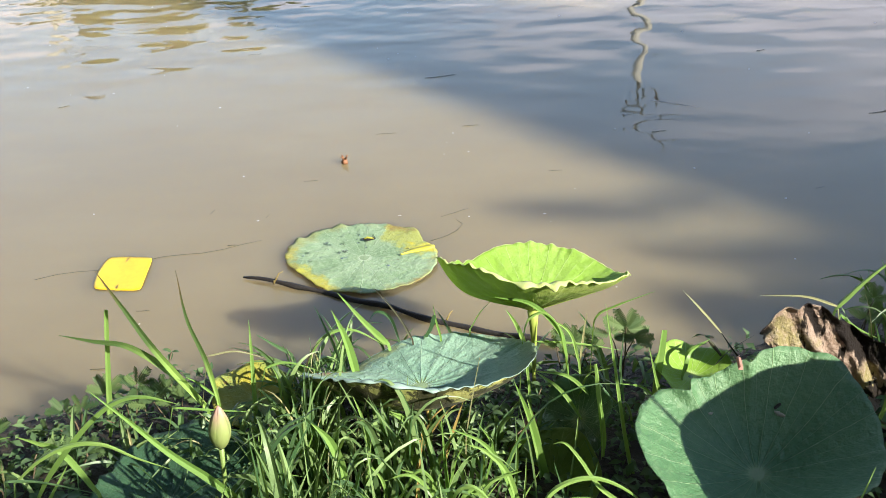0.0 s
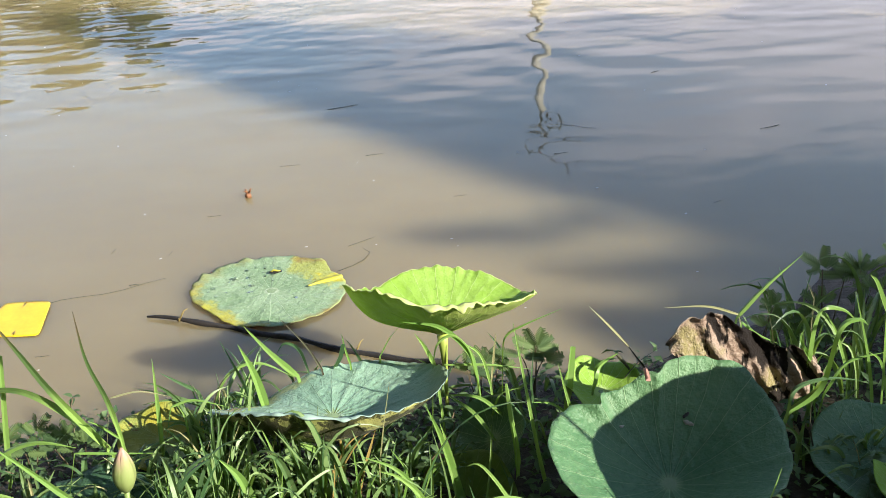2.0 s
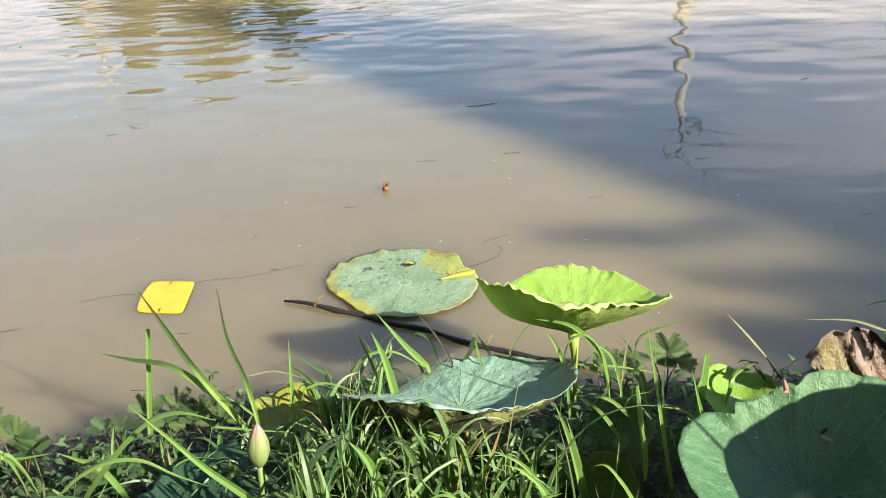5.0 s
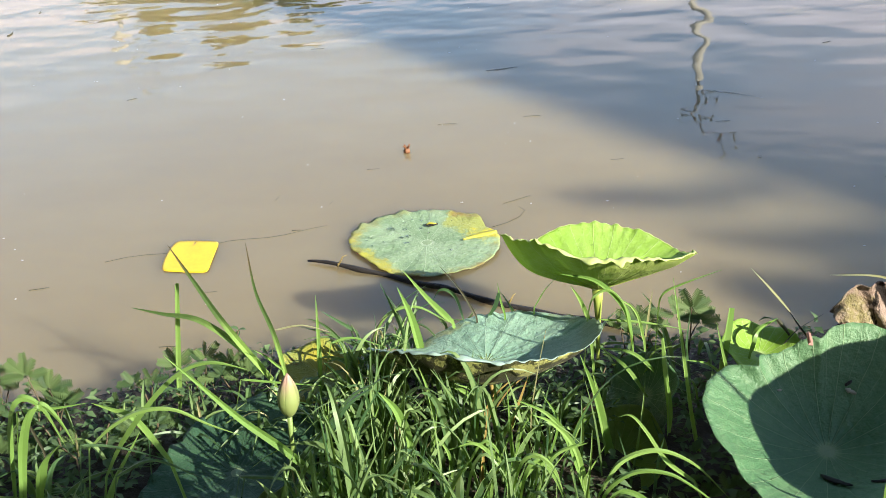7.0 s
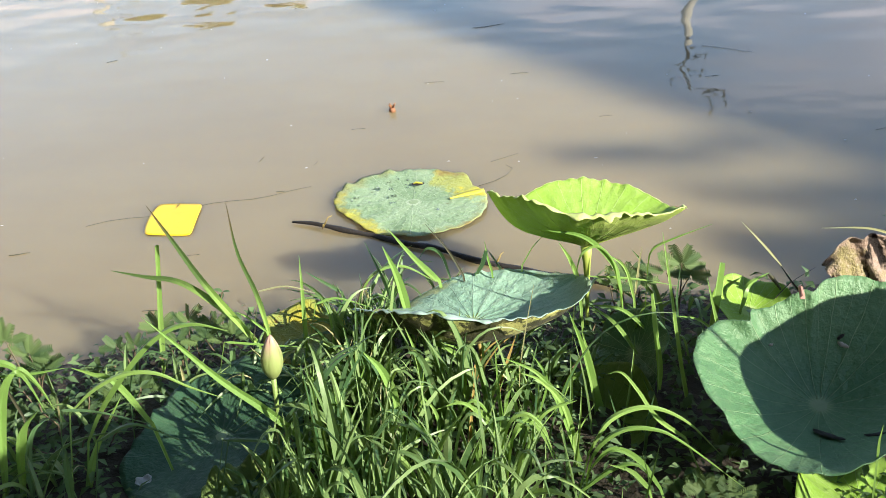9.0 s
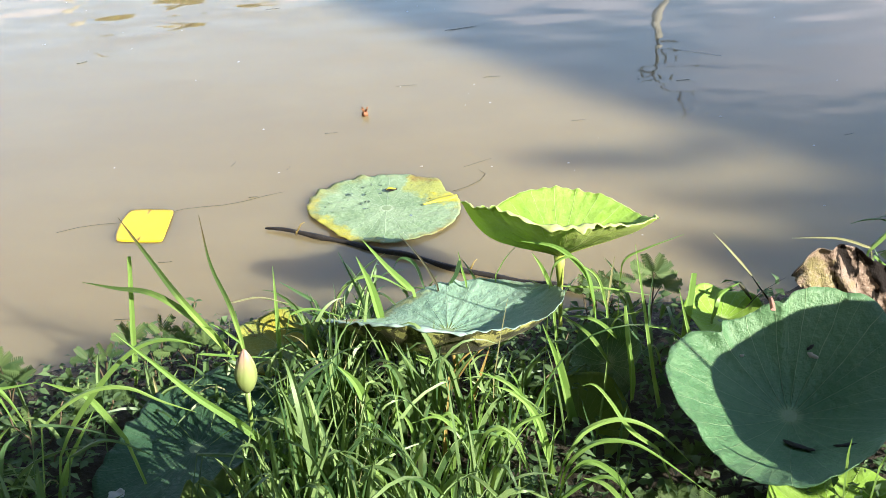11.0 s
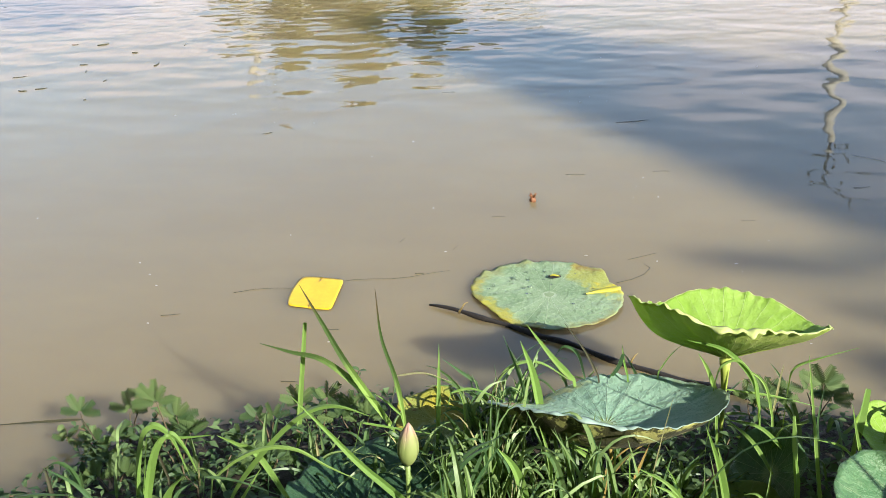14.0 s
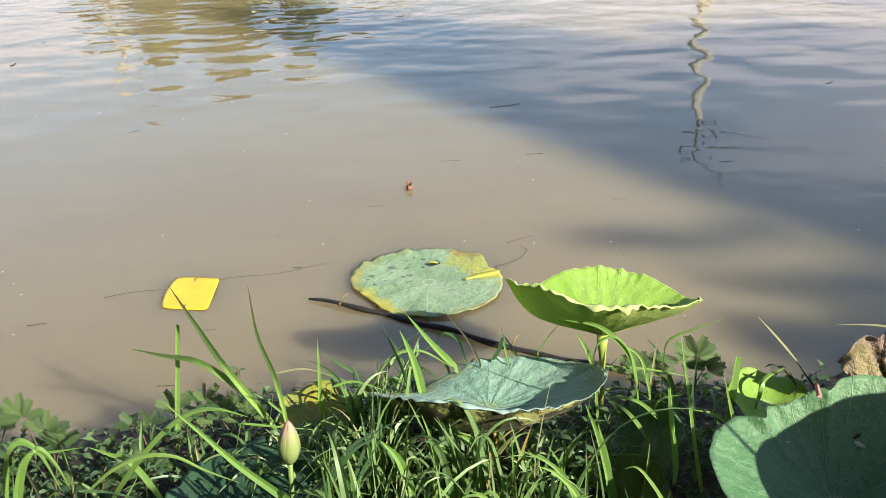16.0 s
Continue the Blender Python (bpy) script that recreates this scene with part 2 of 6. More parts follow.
M_CUP = lotus_mat("young_lotus", (0.245, 0.43, 0.050), (0.30, 0.48, 0.095), (0.50, 0.62, 0.28), (0.42, 0.62, 0.06), 0.30, 0.22, blotch=(0.16, 0.25, 0.07), blotch_cut=0.68, vein=0.65, relief=0.005)
M_BLUE = lotus_mat("glaucous_lotus", (0.205, 0.355, 0.265), (0.265, 0.415, 0.325), (0.44, 0.56, 0.44), (0.16, 0.26, 0.06), 0.06, 0.25,
                   edge=(0.28, 0.30, 0.10), edge_amount=0.35, relief=0.009,
                   sectors=((128, 24, 0.72, (0.38, 0.38, 0.13), 0.75), (158, 12, 0.88, (0.28, 0.14, 0.05), 0.85), (70, 30, 0.90, (0.40, 0.38, 0.16), 0.6)))
M_BIG = lotus_mat("green_lotus", (0.062, 0.152, 0.066), (0.094, 0.195, 0.088), (0.24, 0.34, 0.18), (0.08, 0.18, 0.04), 0.06, 0.26, rough=0.42, vein=0.75, relief=0.008, spec=0.45)
# darker copy of the green leaf colour for a leaf in deep shade
M_BIG_SHADED = lotus_mat("shaded_lotus", (0.028, 0.078, 0.040), (0.042, 0.100, 0.052), (0.09, 0.15, 0.09), (0.05, 0.12, 0.03), 0.05, 0.26, vein=0.4, relief=0.006)
M_UNDER = lotus_mat("old_lotus", (0.12, 0.19, 0.05), (0.17, 0.24, 0.06), (0.28, 0.32, 0.12), (0.25, 0.33, 0.05), 0.3, 0.2,
                    edge=(0.30, 0.26, 0.05), edge_amount=0.8, blotch=(0.16, 0.11, 0.04), blotch_cut=0.66)
M_YELLOWED = lotus_mat("yellowed_lotus", (0.40, 0.34, 0.04), (0.20, 0.27, 0.07), (0.50, 0.46, 0.14), (0.4, 0.34, 0.05), 0.2, 0.15,
                       blotch=(0.20, 0.10, 0.03), blotch_cut=0.60)
def dead_mat():
    k = Mat("dead_lotus")
    c = k.mix(k.span(k.noise(11, 5, 0.6), 0.35, 0.65), (0.37, 0.275, 0.225), (0.23, 0.155, 0.115))
    c = k.mix(k.span(k.noise(8, 4, 0.6, k.xyz((1, 1, 1), (0, 0, 0), (4, 2, 1))), 0.56, 0.68, 0, 0.7), c, (0.24, 0.22, 0.07))
    fine = k.noise(120, 5, 0.65)
    c = k.mix(k.span(fine, 0.45, 0.8, 0, 0.5), c, (0.58, 0.48, 0.41))
    # black slanting streaks
    streak = k.noise(13, 5, 0.62, k.xyz((2.0, 1, 0.55), (0, radians(28), 0)))
    c = k.mix(k.span(streak, 0.55, 0.59), c, (0.016, 0.012, 0.010))
    # cast shadows put into the colour: two broad bands slanting down from the top edge, a ragged hollow past them
    x, y, z = k.sep()
    ragged = k.math("MULTIPLY", k.math("SUBTRACT", k.noise(45, 5, 0.65), 0.5), 0.022)
    for slope, at, half, low in ((0.48, 0.006, 0.0095, -0.062), (0.60, 0.052, 0.016, -0.095), (0.35, 0.098, 0.024, -0.125), (0.7, 0.128, 0.010, -0.16)):
        off = k.math("ABSOLUTE", k.math("ADD", k.math("SUBTRACT", k.math("MULTIPLY_ADD", z, slope, x), at), ragged))
        band = k.math("MULTIPLY", k.span(off, half - 0.002, half + 0.002, 1.0, 0.0), k.span(k.math("ADD", z, ragged), low - 0.008, low + 0.004))
        c = k.mix(band, c, (0.014, 0.010, 0.009))
    rib = k.noise(34, 3, 0.5, k.xyz((1.6, 1, 0.25), (0, radians(-20), 0)))
    n = k.bump(k.math("ADD", k.math("MULTIPLY", rib, 1.2), k.math("ADD", fine, k.noise(30, 4, 0.6))), 0.008)
    return k.done(c, 0.8, 0.1, (0.25, 0.14, 0.07), spec=0.2, normal=n)


M_DEAD = dead_mat()
M_UNDERSIDE = lotus_mat("lotus_underside", (0.10, 0.155, 0.045), (0.135, 0.19, 0.055), (0.2, 0.24, 0.09), (0.12, 0.2, 0.04), 0.1, 0.25)
M_CUP_UNDER = lotus_mat("young_lotus_underside", (0.42, 0.55, 0.085), (0.52, 0.62, 0.16), (0.72, 0.74, 0.38), (0.50, 0.62, 0.05), 0.42, 0.25, vein=0.6)
# dark blotches spread wide, to carry the shade under the leaf as colour
M_BLUE_UNDER = lotus_mat("old_shaded_underside", (0.24, 0.27, 0.08), (0.34, 0.33, 0.11), (0.46, 0.44, 0.20), (0.3, 0.3, 0.05), 0.15, 0.25, blotch=(0.045, 0.045, 0.018), blotch_cut=0.46)
M_HUB = plain_mat("leaf_hub", (0.18, 0.27, 0.14), (0.27, 0.35, 0.21), 120, 0.6, 0.001)
M_RIB = plain_mat("leaf_rib", (0.07, 0.12, 0.02), (0.12, 0.17, 0.04), 60, 0.5)
M_STEM = plain_mat("lotus_stem", (0.36, 0.45, 0.075), (0.46, 0.54, 0.13), 40, 0.5, 0.001, 0.0, 0.2)
M_BUD_STEM = plain_mat("bud_stem", (0.15, 0.23, 0.06), (0.21, 0.29, 0.08), 60, 0.5, 0.001)
M_FILM = plain_mat("dirty_plastic_film", (0.42, 0.46, 0.47), (0.60, 0.63, 0.64), 60, 0.35, 0.002, 0.0, 0.2)
M_DRY_STEM = plain_mat("dried_lotus_stem", (0.27, 0.18, 0.055), (0.34, 0.26, 0.08), 40, 0.7, 0.001)
M_BARK = plain_mat("wet_bark", (0.010, 0.008, 0.009), (0.032, 0.026, 0.025), 30, 0.7, 0.006)
M_YELLOW = plain_mat("yellow_sheet", (0.70, 0.38, 0.008), (0.80, 0.66, 0.03), 14, 0.4, 0.0)
M_CUP_EDGE = plain_mat("pale_leaf_edge", (0.62, 0.68, 0.30), (0.50, 0.62, 0.16), 50, 0.55, 0.001, 0.0, 0.2)
M_BLUE_EDGE = plain_mat("glaucous_leaf_edge", (0.21, 0.31, 0.27), (0.29, 0.39, 0.34), 50, 0.6, 0.001)
M_TONGUE = plain_mat("yellowed_leaf_edge", (0.64, 0.56, 0.03), (0.40, 0.44, 0.12), 28, 0.5, 0.001, 0.0, 0.15)
M_RED = plain_mat("russet_husk", (0.15, 0.05, 0.022), (0.30, 0.14, 0.06), 90, 0.6, 0.002)
M_PINK = plain_mat("pink_petal", (0.34, 0.16, 0.14), (0.46, 0.28, 0.22), 40, 0.5, 0.001, 0.0, 0.25)
M_FERN = blade_mat("mimosa_leaflet", (0.030, 0.062, 0.026), (0.13, 0.19, 0.070), (0.17, 0.22, 0.10), (0.2, 0.3, 0.06), 0.22, False, 0.2)
M_WEED = blade_mat("weed_leaf", (0.040, 0.080, 0.036), (0.130, 0.195, 0.090), (0.18, 0.24, 0.12), (0.15, 0.26, 0.05), 0.22, True, 0.2)
M_WEED_STEM = plain_mat("weed_stem", (0.10, 0.06, 0.04), (0.14, 0.12, 0.06), 50)
M_FOLIAGE = blade_mat("tree_foliage", (0.055, 0.075, 0.012), (0.12, 0.13, 0.022), (0.18, 0.17, 0.04), (0.2, 0.22, 0.03), 0.25)
M_OLIVE = blade_mat("olive_foliage", (0.09, 0.095, 0.010), (0.42, 0.37, 0.035), (0.32, 0.28, 0.07), (0.36, 0.36, 0.06), 0.28)
M_TRUNK = plain_mat("tree_bark", (0.10, 0.075, 0.05), (0.17, 0.13, 0.095), 6, 0.85, 0.03)
M_CONCRETE = plain_mat("pale_concrete", (0.50, 0.46, 0.38), (0.60, 0.56, 0.47), 5, 0.8, 0.004)
M_STEEL = plain_mat("dark_steel", (0.05, 0.05, 0.055), (0.10, 0.10, 0.10), 15, 0.5, 0.0, 0.8)
M_WALL = plain_mat("cream_plaster", (0.72, 0.66, 0.54), (0.80, 0.75, 0.64), 1.5, 0.85, 0.004)
M_ROOF = plain_mat("brown_roof_tile", (0.13, 0.075, 0.035), (0.19, 0.11, 0.05), 2, 0.7, 0.02)
M_PANE = plain_mat("dark_pane", (0.03, 0.035, 0.04), (0.05, 0.055, 0.06), 2, 0.1)
M_WOOD = plain_mat("brown_wood", (0.14, 0.08, 0.045), (0.22, 0.13, 0.07), 8, 0.6)
M_FLECK = plain_mat("pale_flecks", (0.34, 0.31, 0.26), (0.5, 0.46, 0.4), 40)


def drop_mat():
    k = Mat("water_drop")
    k.b.inputs["Transmission Weight"].default_value = 1.0
    k.b.inputs["IOR"].default_value = 1.333
    return k.done((1.0, 1.0, 1.0), 0.0)


M_DROP = drop_mat()


# ---- building helpers ----
def link(name, bm, material, parent=None, label="", smooth=True):
    me = bpy.data.meshes.new(name)
    bm.to_mesh(me)
    bm.free()
    if smooth:
        me.polygons.foreach_set("use_smooth", [True] * len(me.polygons))
    me.materials.append(material)
    ob = new(name, me)
    if parent:
        ob.parent = parent
    if label:
        ob["label"] = label
    return ob


def part(name, bm, material, parent, label="", smooth=True):
    return link(name, bm, material, parent, label, smooth)


def from_lists(name, verts, faces, material, parent=None, smooth=True):
    me = bpy.data.meshes.new(name)
    me.from_pydata(verts, [], faces)
    if smooth:
        me.polygons.foreach_set("use_smooth", [True] * len(me.polygons))
    me.materials.append(material)
    ob = new(name, me)
    if parent:
        ob.parent = parent
    return ob


def thing(name, place=(0, 0, 0), turn=(0, 0, 0), label="", category="", group="", kind=""):
    e = new(name)
    e.empty_display_size = 0.05
    e.matrix_world = pose(*place, *turn)
    return tagged(e, label, category, group, kind)


def tube(bm, pts, radii, sides=8, cap=True):
    """A tapering round tube along pts."""
    rings = []
    pts = [Vector(p) for p in pts]
    for i, p in enumerate(pts):
        d = (pts[min(i + 1, len(pts) - 1)] - pts[max(i - 1, 0)]).normalized()
        s = d.cross(Vector((0.13, 0.97, 0.2))).normalized()
        u = d.cross(s)
        rings.append([bm.verts.new(p + (s * math.cos(q) + u * math.sin(q)) * radii[i])
                      for q in (2 * math.pi * j / sides for j in range(sides))])
    for a, b in zip(rings, rings[1:]):
        for j in range(sides):
            bm.faces.new((a[j], a[(j + 1) % sides], b[(j + 1) % sides], b[j]))
    if cap:
        bm.faces.new(rings[0][::-1])
        bm.faces.new(rings[-1])


def box(bm, lo, hi):
    r = bmesh.ops.create_cube(bm, size=1)
    for v in r["verts"]:
        v.co = Vector([(lo[i] + hi[i]) / 2 + v.co[i] * (hi[i] - lo[i]) for i in range(3)])
    return r["verts"]


def bez(a, b, c, t):
    return a * (1 - t) ** 2 + b * 2 * t * (1 - t) + c * t * t


def shore_y(x):
    """Where the water meets the bank."""
    xs = (-9, -3.0, -1.75, -1.5, -1.35, -1.1, -0.75, -0.3, 0.3, 0.8, 1.15, 1.45, 2.2, 9)
    ys = (-1.5, 0.6, 1.45, 1.75, 2.05, 2.10, 2.28, 2.30, 2.28, 2.35, 2.5, 2.75, 3.0, 4.2)
    return float(np.interp(x, xs, ys))


def ground_z(x, y):
    d = shore_y(max(-9, min(9, x))) - y
    far = y - (19 + 1.2 * math.sin(x * 0.13))
    near = max(-0.7, min(0.07, d * (0.16 if d > 0 else 0.5)))
    if y > 10:
        near = max(-0.7, min(0.9, far * 0.25))
    if d > 3:
        near += min(0.4, (d - 3) * 0.04)
    if abs(x) < 4 and abs(y - 2) < 3:
        near += 0.018 * (noise.noise((x * 3.1, y * 3.1, 0)) + 0.5 * noise.noise((x * 9, y * 9, 2)))
    return near


# ---- large structure: one ground sheet, one water sheet ----
def steps(marks):
    out = []
    for (a, b, n) in marks:
        out += [a + (b - a) * i / n for i in range(n)]
    return out + [marks[-1][1]]


def ground():
    xs = steps([(-900, -100, 6), (-100, -20, 8), (-20, -3, 17), (-3, 3, 100), (3, 20, 17), (20, 100, 8), (100, 900, 6)])
    ys = steps([(-900, -100, 6), (-100, -10, 9), (-10, 0.5, 14), (0.5, 4, 64), (4, 16, 8), (16, 30, 28), (30, 100, 7), (100, 900, 6)])
    vs = [(x, y, ground_z(x, y)) for y in ys for x in xs]
    nx = len(xs)
    fs = [(j * nx + i, j * nx + i + 1, (j + 1) * nx + i + 1, (j + 1) * nx + i) for j in range(len(ys) - 1) for i in range(nx - 1)]
    return tagged(from_lists("ground", vs, fs, M_MUD), "dark wet muddy bank sloping into the pond", "ground", kind="structure")


def water():
    bm = bmesh.new()
    xs, ys = steps([(-120, -6, 10), (-6, 6, 24), (6, 120, 10)]), steps([(-60, 0, 6), (0, 12, 24), (12, 19.6, 4)])
    rows = [[bm.verts.new((x, y, 0)) for x in xs] for y in ys]
    for a, b in zip(rows, rows[1:]):
        for i in range(len(xs) - 1):
            bm.faces.new((a[i], a[i + 1], b[i + 1], b[i]))
    return tagged(link("water", bm, M_WATER), "still brown silty pond water with faint ripples", "water", kind="structure")


ground()
water()


# ---- lotus leaves ----
def lotus_blade(bm, radius, shape, rim, rings=16, seg=120):
    """A peltate leaf: shape(s, a) gives height at s = 0..1 from hub to rim at angle a; rim(a) scales the radius."""
    hub = bm.verts.new((0, 0, shape(0, 0)))
    prev = None
    for i in range(1, rings + 1):
        s = (i / rings) ** 0.85
        ring = []
        for j in range(seg):
            a = 2 * math.pi * j / seg
            r = radius * s * (1 + (rim(a) - 1) * s ** 2)
            ring.append(bm.verts.new((r * math.cos(a), r * math.sin(a), shape(s, a))))
        for j in range(seg):
            k = (j + 1) % seg
            if prev is None:
                bm.faces.new((hub, ring[j], ring[k]))
            else:
                bm.faces.new((prev[j], ring[j], ring[k], prev[k]))
        prev = ring


def wav(a, seed, amp, n0=2, n1=9):
    r = random.Random(seed)
    return sum(amp / (n ** 0.7) * math.sin(n * a + r.uniform(0, 6.28)) for n in range(n0, n1))


def scallop(a, n, amp, seed):
    return amp * (abs(math.sin(a * n / 2 + 0.5 * math.sin(3 * a + seed))) - 0.6)


def lotus_leaf(label, place, turn, radius, shape, rim, material, stem_to=None, stem_mat=None, thick=0.0012, rings=16, seg=120, stem_r=0.0045, under=None, ribs=0, rib_mat=None, flare=0.0):
    root = thing("lotus_leaf", place, turn, label, "lotus leaf", "lotus leaves")
    bm = bmesh.new()
    lotus_blade(bm, radius, shape, rim, rings, seg)
    blade = part("leaf_blade", bm, material, root)
    blade.data.materials.append(under or M_UNDERSIDE)
    sol = blade.modifiers.new("thickness", "SOLIDIFY")
    sol.thickness, sol.material_offset = thick, 1
    bm = bmesh.new()
    ring = []
    for i in range(4):
        r = radius * (0.012 + 0.018 * i)
        ring.append([bm.verts.new((r * math.cos(q) * (1 + 0.12 * math.sin(3 * q)), r * math.sin(q), shape(r / radius, q) + 0.0012 - 0.0003 * i)) for q in (k * 2 * math.pi / 18 for k in range(18))])
    bm.faces.new(ring[0])
    for a, b in zip(ring, ring[1:]):
        for k in range(18):
            bm.faces.new((a[k], b[k], b[(k + 1) % 18], a[(k + 1) % 18]))
    part("hub", bm, M_HUB, blade, "pale hub where the veins meet")
    for k in range(ribs):
        a = 2 * math.pi * (k + 0.3 * math.sin(k * 2.4)) / ribs
        pts, rad = [], []
        for i in range(9):
            q = 0.05 + 0.83 * i / 8
            rr = radius * q * (1 + (rim(a) - 1) * q * q)
            pts.append((rr * math.cos(a), rr * math.sin(a), shape(q, a) - thick - 0.0003))
            rad.append(0.0019 * (1 - 0.85 * i / 8))
        bm = bmesh.new()
        tube(bm, pts, rad, 6)
        part("vein", bm, rib_mat or M_RIB, blade, "raised vein under the leaf")
    if stem_to:
        inv = root.matrix_world.inverted()
        top = Vector((0, 0, shape(0, 0) - 0.001))
        end = inv @ Vector(stem_to)
        mid = (top + end) / 2 + Vector((0.006, 0.01, 0))
        bm = bmesh.new()
        tube(bm, [bez(top, mid, end, q / 8) for q in range(9)], [stem_r * (0.85 + 0.3 * q / 8) + flare * (1 - q / 8) ** 5 for q in range(9)], 10)
        part("stem", bm, stem_mat or M_STEM, root)
    return root


def ring_of(rows, soft=5):
    """A smooth closed curve of a value over the angle round a leaf, through rows of (degrees, value)."""
    deg = np.arange(360)
    at = [r[0] for r in rows]
    v = np.interp(deg, [at[-1] - 360, *at, at[0] + 360], [rows[-1][1], *[r[1] for r in rows], rows[0][1]])
    k = np.exp(-(np.arange(-3 * soft, 3 * soft + 1) / soft) ** 2 / 2)
    v = np.convolve(np.concatenate([v[-3 * soft:], v, v[:3 * soft]]), k / k.sum(), "valid")
    return lambda a: float(np.interp(math.degrees(a) % 360, np.arange(361), np.append(v, v[0])))


# floating pad: a scalloped disc with a bay where a yellow tongue has curled up
PAD_AT = (-0.296, 2.914)
PAD_RIM = ring_of(((5, 0.228), (18, 0.226), (26, 0.205), (38, 0.222), (50, 0.246), (65, 0.233), (94, 0.236), (118, 0.248), (145, 0.262), (165, 0.260), (185, 0.242), (206, 0.208), (220, 0.210), (240, 0.223), (300, 0.232), (330, 0.238)), 3)


def pad_shape(s, a):
    """Flat on the water; the far and the sunny edges stand up in a frill."""
    lift = 0.005 + 0.003 * math.exp(-((a - 2.5) / 0.75) ** 2)
    frill = 0.45 + 0.55 * math.sin(17 * a + 1.4 * math.sin(3 * a)) + 0.35 * math.sin(29 * a + 2)
    folds = 0.0022 * math.sin(10 * a + 0.7 * math.sin(4 * a)) * s * s
    return 0.003 * s + lift * max(-0.12, frill) * s ** 9 * (0.55 + 0.45 * math.cos(a - 2.2)) + folds


PAD = lotus_leaf("round grey-green lotus pad with yellowing edges floating on the water", (*PAD_AT, 0.007), (0, 0, 0), 0.235,
                 pad_shape, lambda a: PAD_RIM(a) / 0.235 + scallop(a, 30, 0.010, 1) + wav(a, 13, 0.010, 16, 40), M_PAD, (-0.28, 2.97, -0.30), M_STEM, rings=24, seg=220)


def rolled_edge(root, radius, shape, rim, thick, material, label):
    """The turned-over edge of a leaf: a thin uneven roll along its rim."""
    bm = bmesh.new()
    n, ring = 220, []
    for j in range(n):
        a = 2 * math.pi * j / n
        c = Vector((radius * rim(a) * math.cos(a), radius * rim(a) * math.sin(a), shape(1.0, a)))
        out = Vector((math.cos(a), math.sin(a), 0))
        w = thick(a) * (1 + 0.45 * math.sin(9 * a + 3 * math.sin(4 * a)) + 0.3 * math.sin(37 * a + 3 * math.sin(5 * a)))
        ring.append([bm.verts.new(c + out * (x * w) + Vector((0, 0, z * w))) for x, z in ((-0.4, 0.06), (0.2, 0.26), (1.1, 0.10), (1.25, -0.16), (0.3, -0.05))])
    for j in range(n):
        u, v = ring[j], ring[(j + 1) % n]
        for k in range(5):
            bm.faces.new((u[k], v[k], v[(k + 1) % 5], u[(k + 1) % 5]))
    part("rolled_edge", bm, material, root, label)


def pad_details(root):
    """The curled yellow tongue and the torn eyelet of the floating pad."""
    vs, fs = [], []
    for i in range(15):
        t = i / 14
        w = 0.013 * math.sin(math.pi * (0.04 + 0.80 * t)) ** 1.2 * (0.5 + 0.6 * t)
        c = Vector((0.115 + 0.105 * t, -0.004 + 0.040 * t + 0.006 * math.sin(4 * t), 0.006 + 0.008 * t * t))
        for e in (-1, -0.4, 0.3, 1):
            vs.append(tuple(c + Vector((-0.35 * w * e, w * e, 0.006 * (1 - e * e) + 0.004 * (e > 0.9)))))
    for i in range(14):
        for j in range(3):
            q = 4 * i + j
            fs.append((q, q + 4, q + 5, q + 1))
    tongue = from_lists("curled_edge", vs, fs, M_TONGUE, root)
    tongue["label"] = "bright yellow curled tongue of the leaf"
    tongue.modifiers.new("thickness", "SOLIDIFY").thickness = 0.0012
    bm = bmesh.new()
    ring = [bm.verts.new((0.010 + 0.021 * math.cos(q), 0.115 + 0.013 * math.sin(q) + 0.002 * math.sin(5 * q), 0.0085)) for q in (2 * math.pi * k / 18 for k in range(18))]
    mid = bm.verts.new((0.010, 0.115, 0.0095))
    for k in range(18):
        bm.faces.new((ring[k], ring[(k + 1) % 18], mid))
    part("torn_eyelet", bm, M_BARK, root, "dark torn eyelet")
    bm = bmesh.new()
    tube(bm, [(-0.006, 0.114, 0.009), (0.004, 0.119, 0.012), (0.015, 0.113, 0.0125), (0.026, 0.116, 0.009)], [0.0012, 0.0035, 0.003, 0.001], 7)
    part("torn_flap", bm, M_TONGUE, root)


pad_details(PAD)


def bowl(depth, c2, s2, c3, s3, power=1.5, frill=0.006, seed=0, lip=0.0):
    """Height of a cupped leaf: rising from hub to rim, with the rim's own swings and a fine frill."""
    r = random.Random(seed)
    q = [r.uniform(0, 6.28) for _ in range(4)]

    def shape(s, a):
        swing = c2 * math.cos(2 * a) + s2 * math.sin(2 * a) + c3 * math.cos(3 * a) + s3 * math.sin(3 * a)
        frills = math.sin(9 * a + q[0]) + 0.8 * math.sin(14 * a + q[1]) + 0.5 * math.sin(23 * a + q[2]) + 0.45 * math.sin(41 * a + 2 * math.sin(3 * a) + q[1])
        folds = 0.0012 * abs(math.sin(10 * a + q[3])) * s * (1 - s) * 4
        return depth * s ** power + swing * s ** 2.5 + frill * frills * s ** 7 - folds - lip * max(0.0, (s - 0.9) / 0.1) ** 2 + 0.6 * lip * math.exp(-((s - 0.88) / 0.06) ** 2)

    return shape


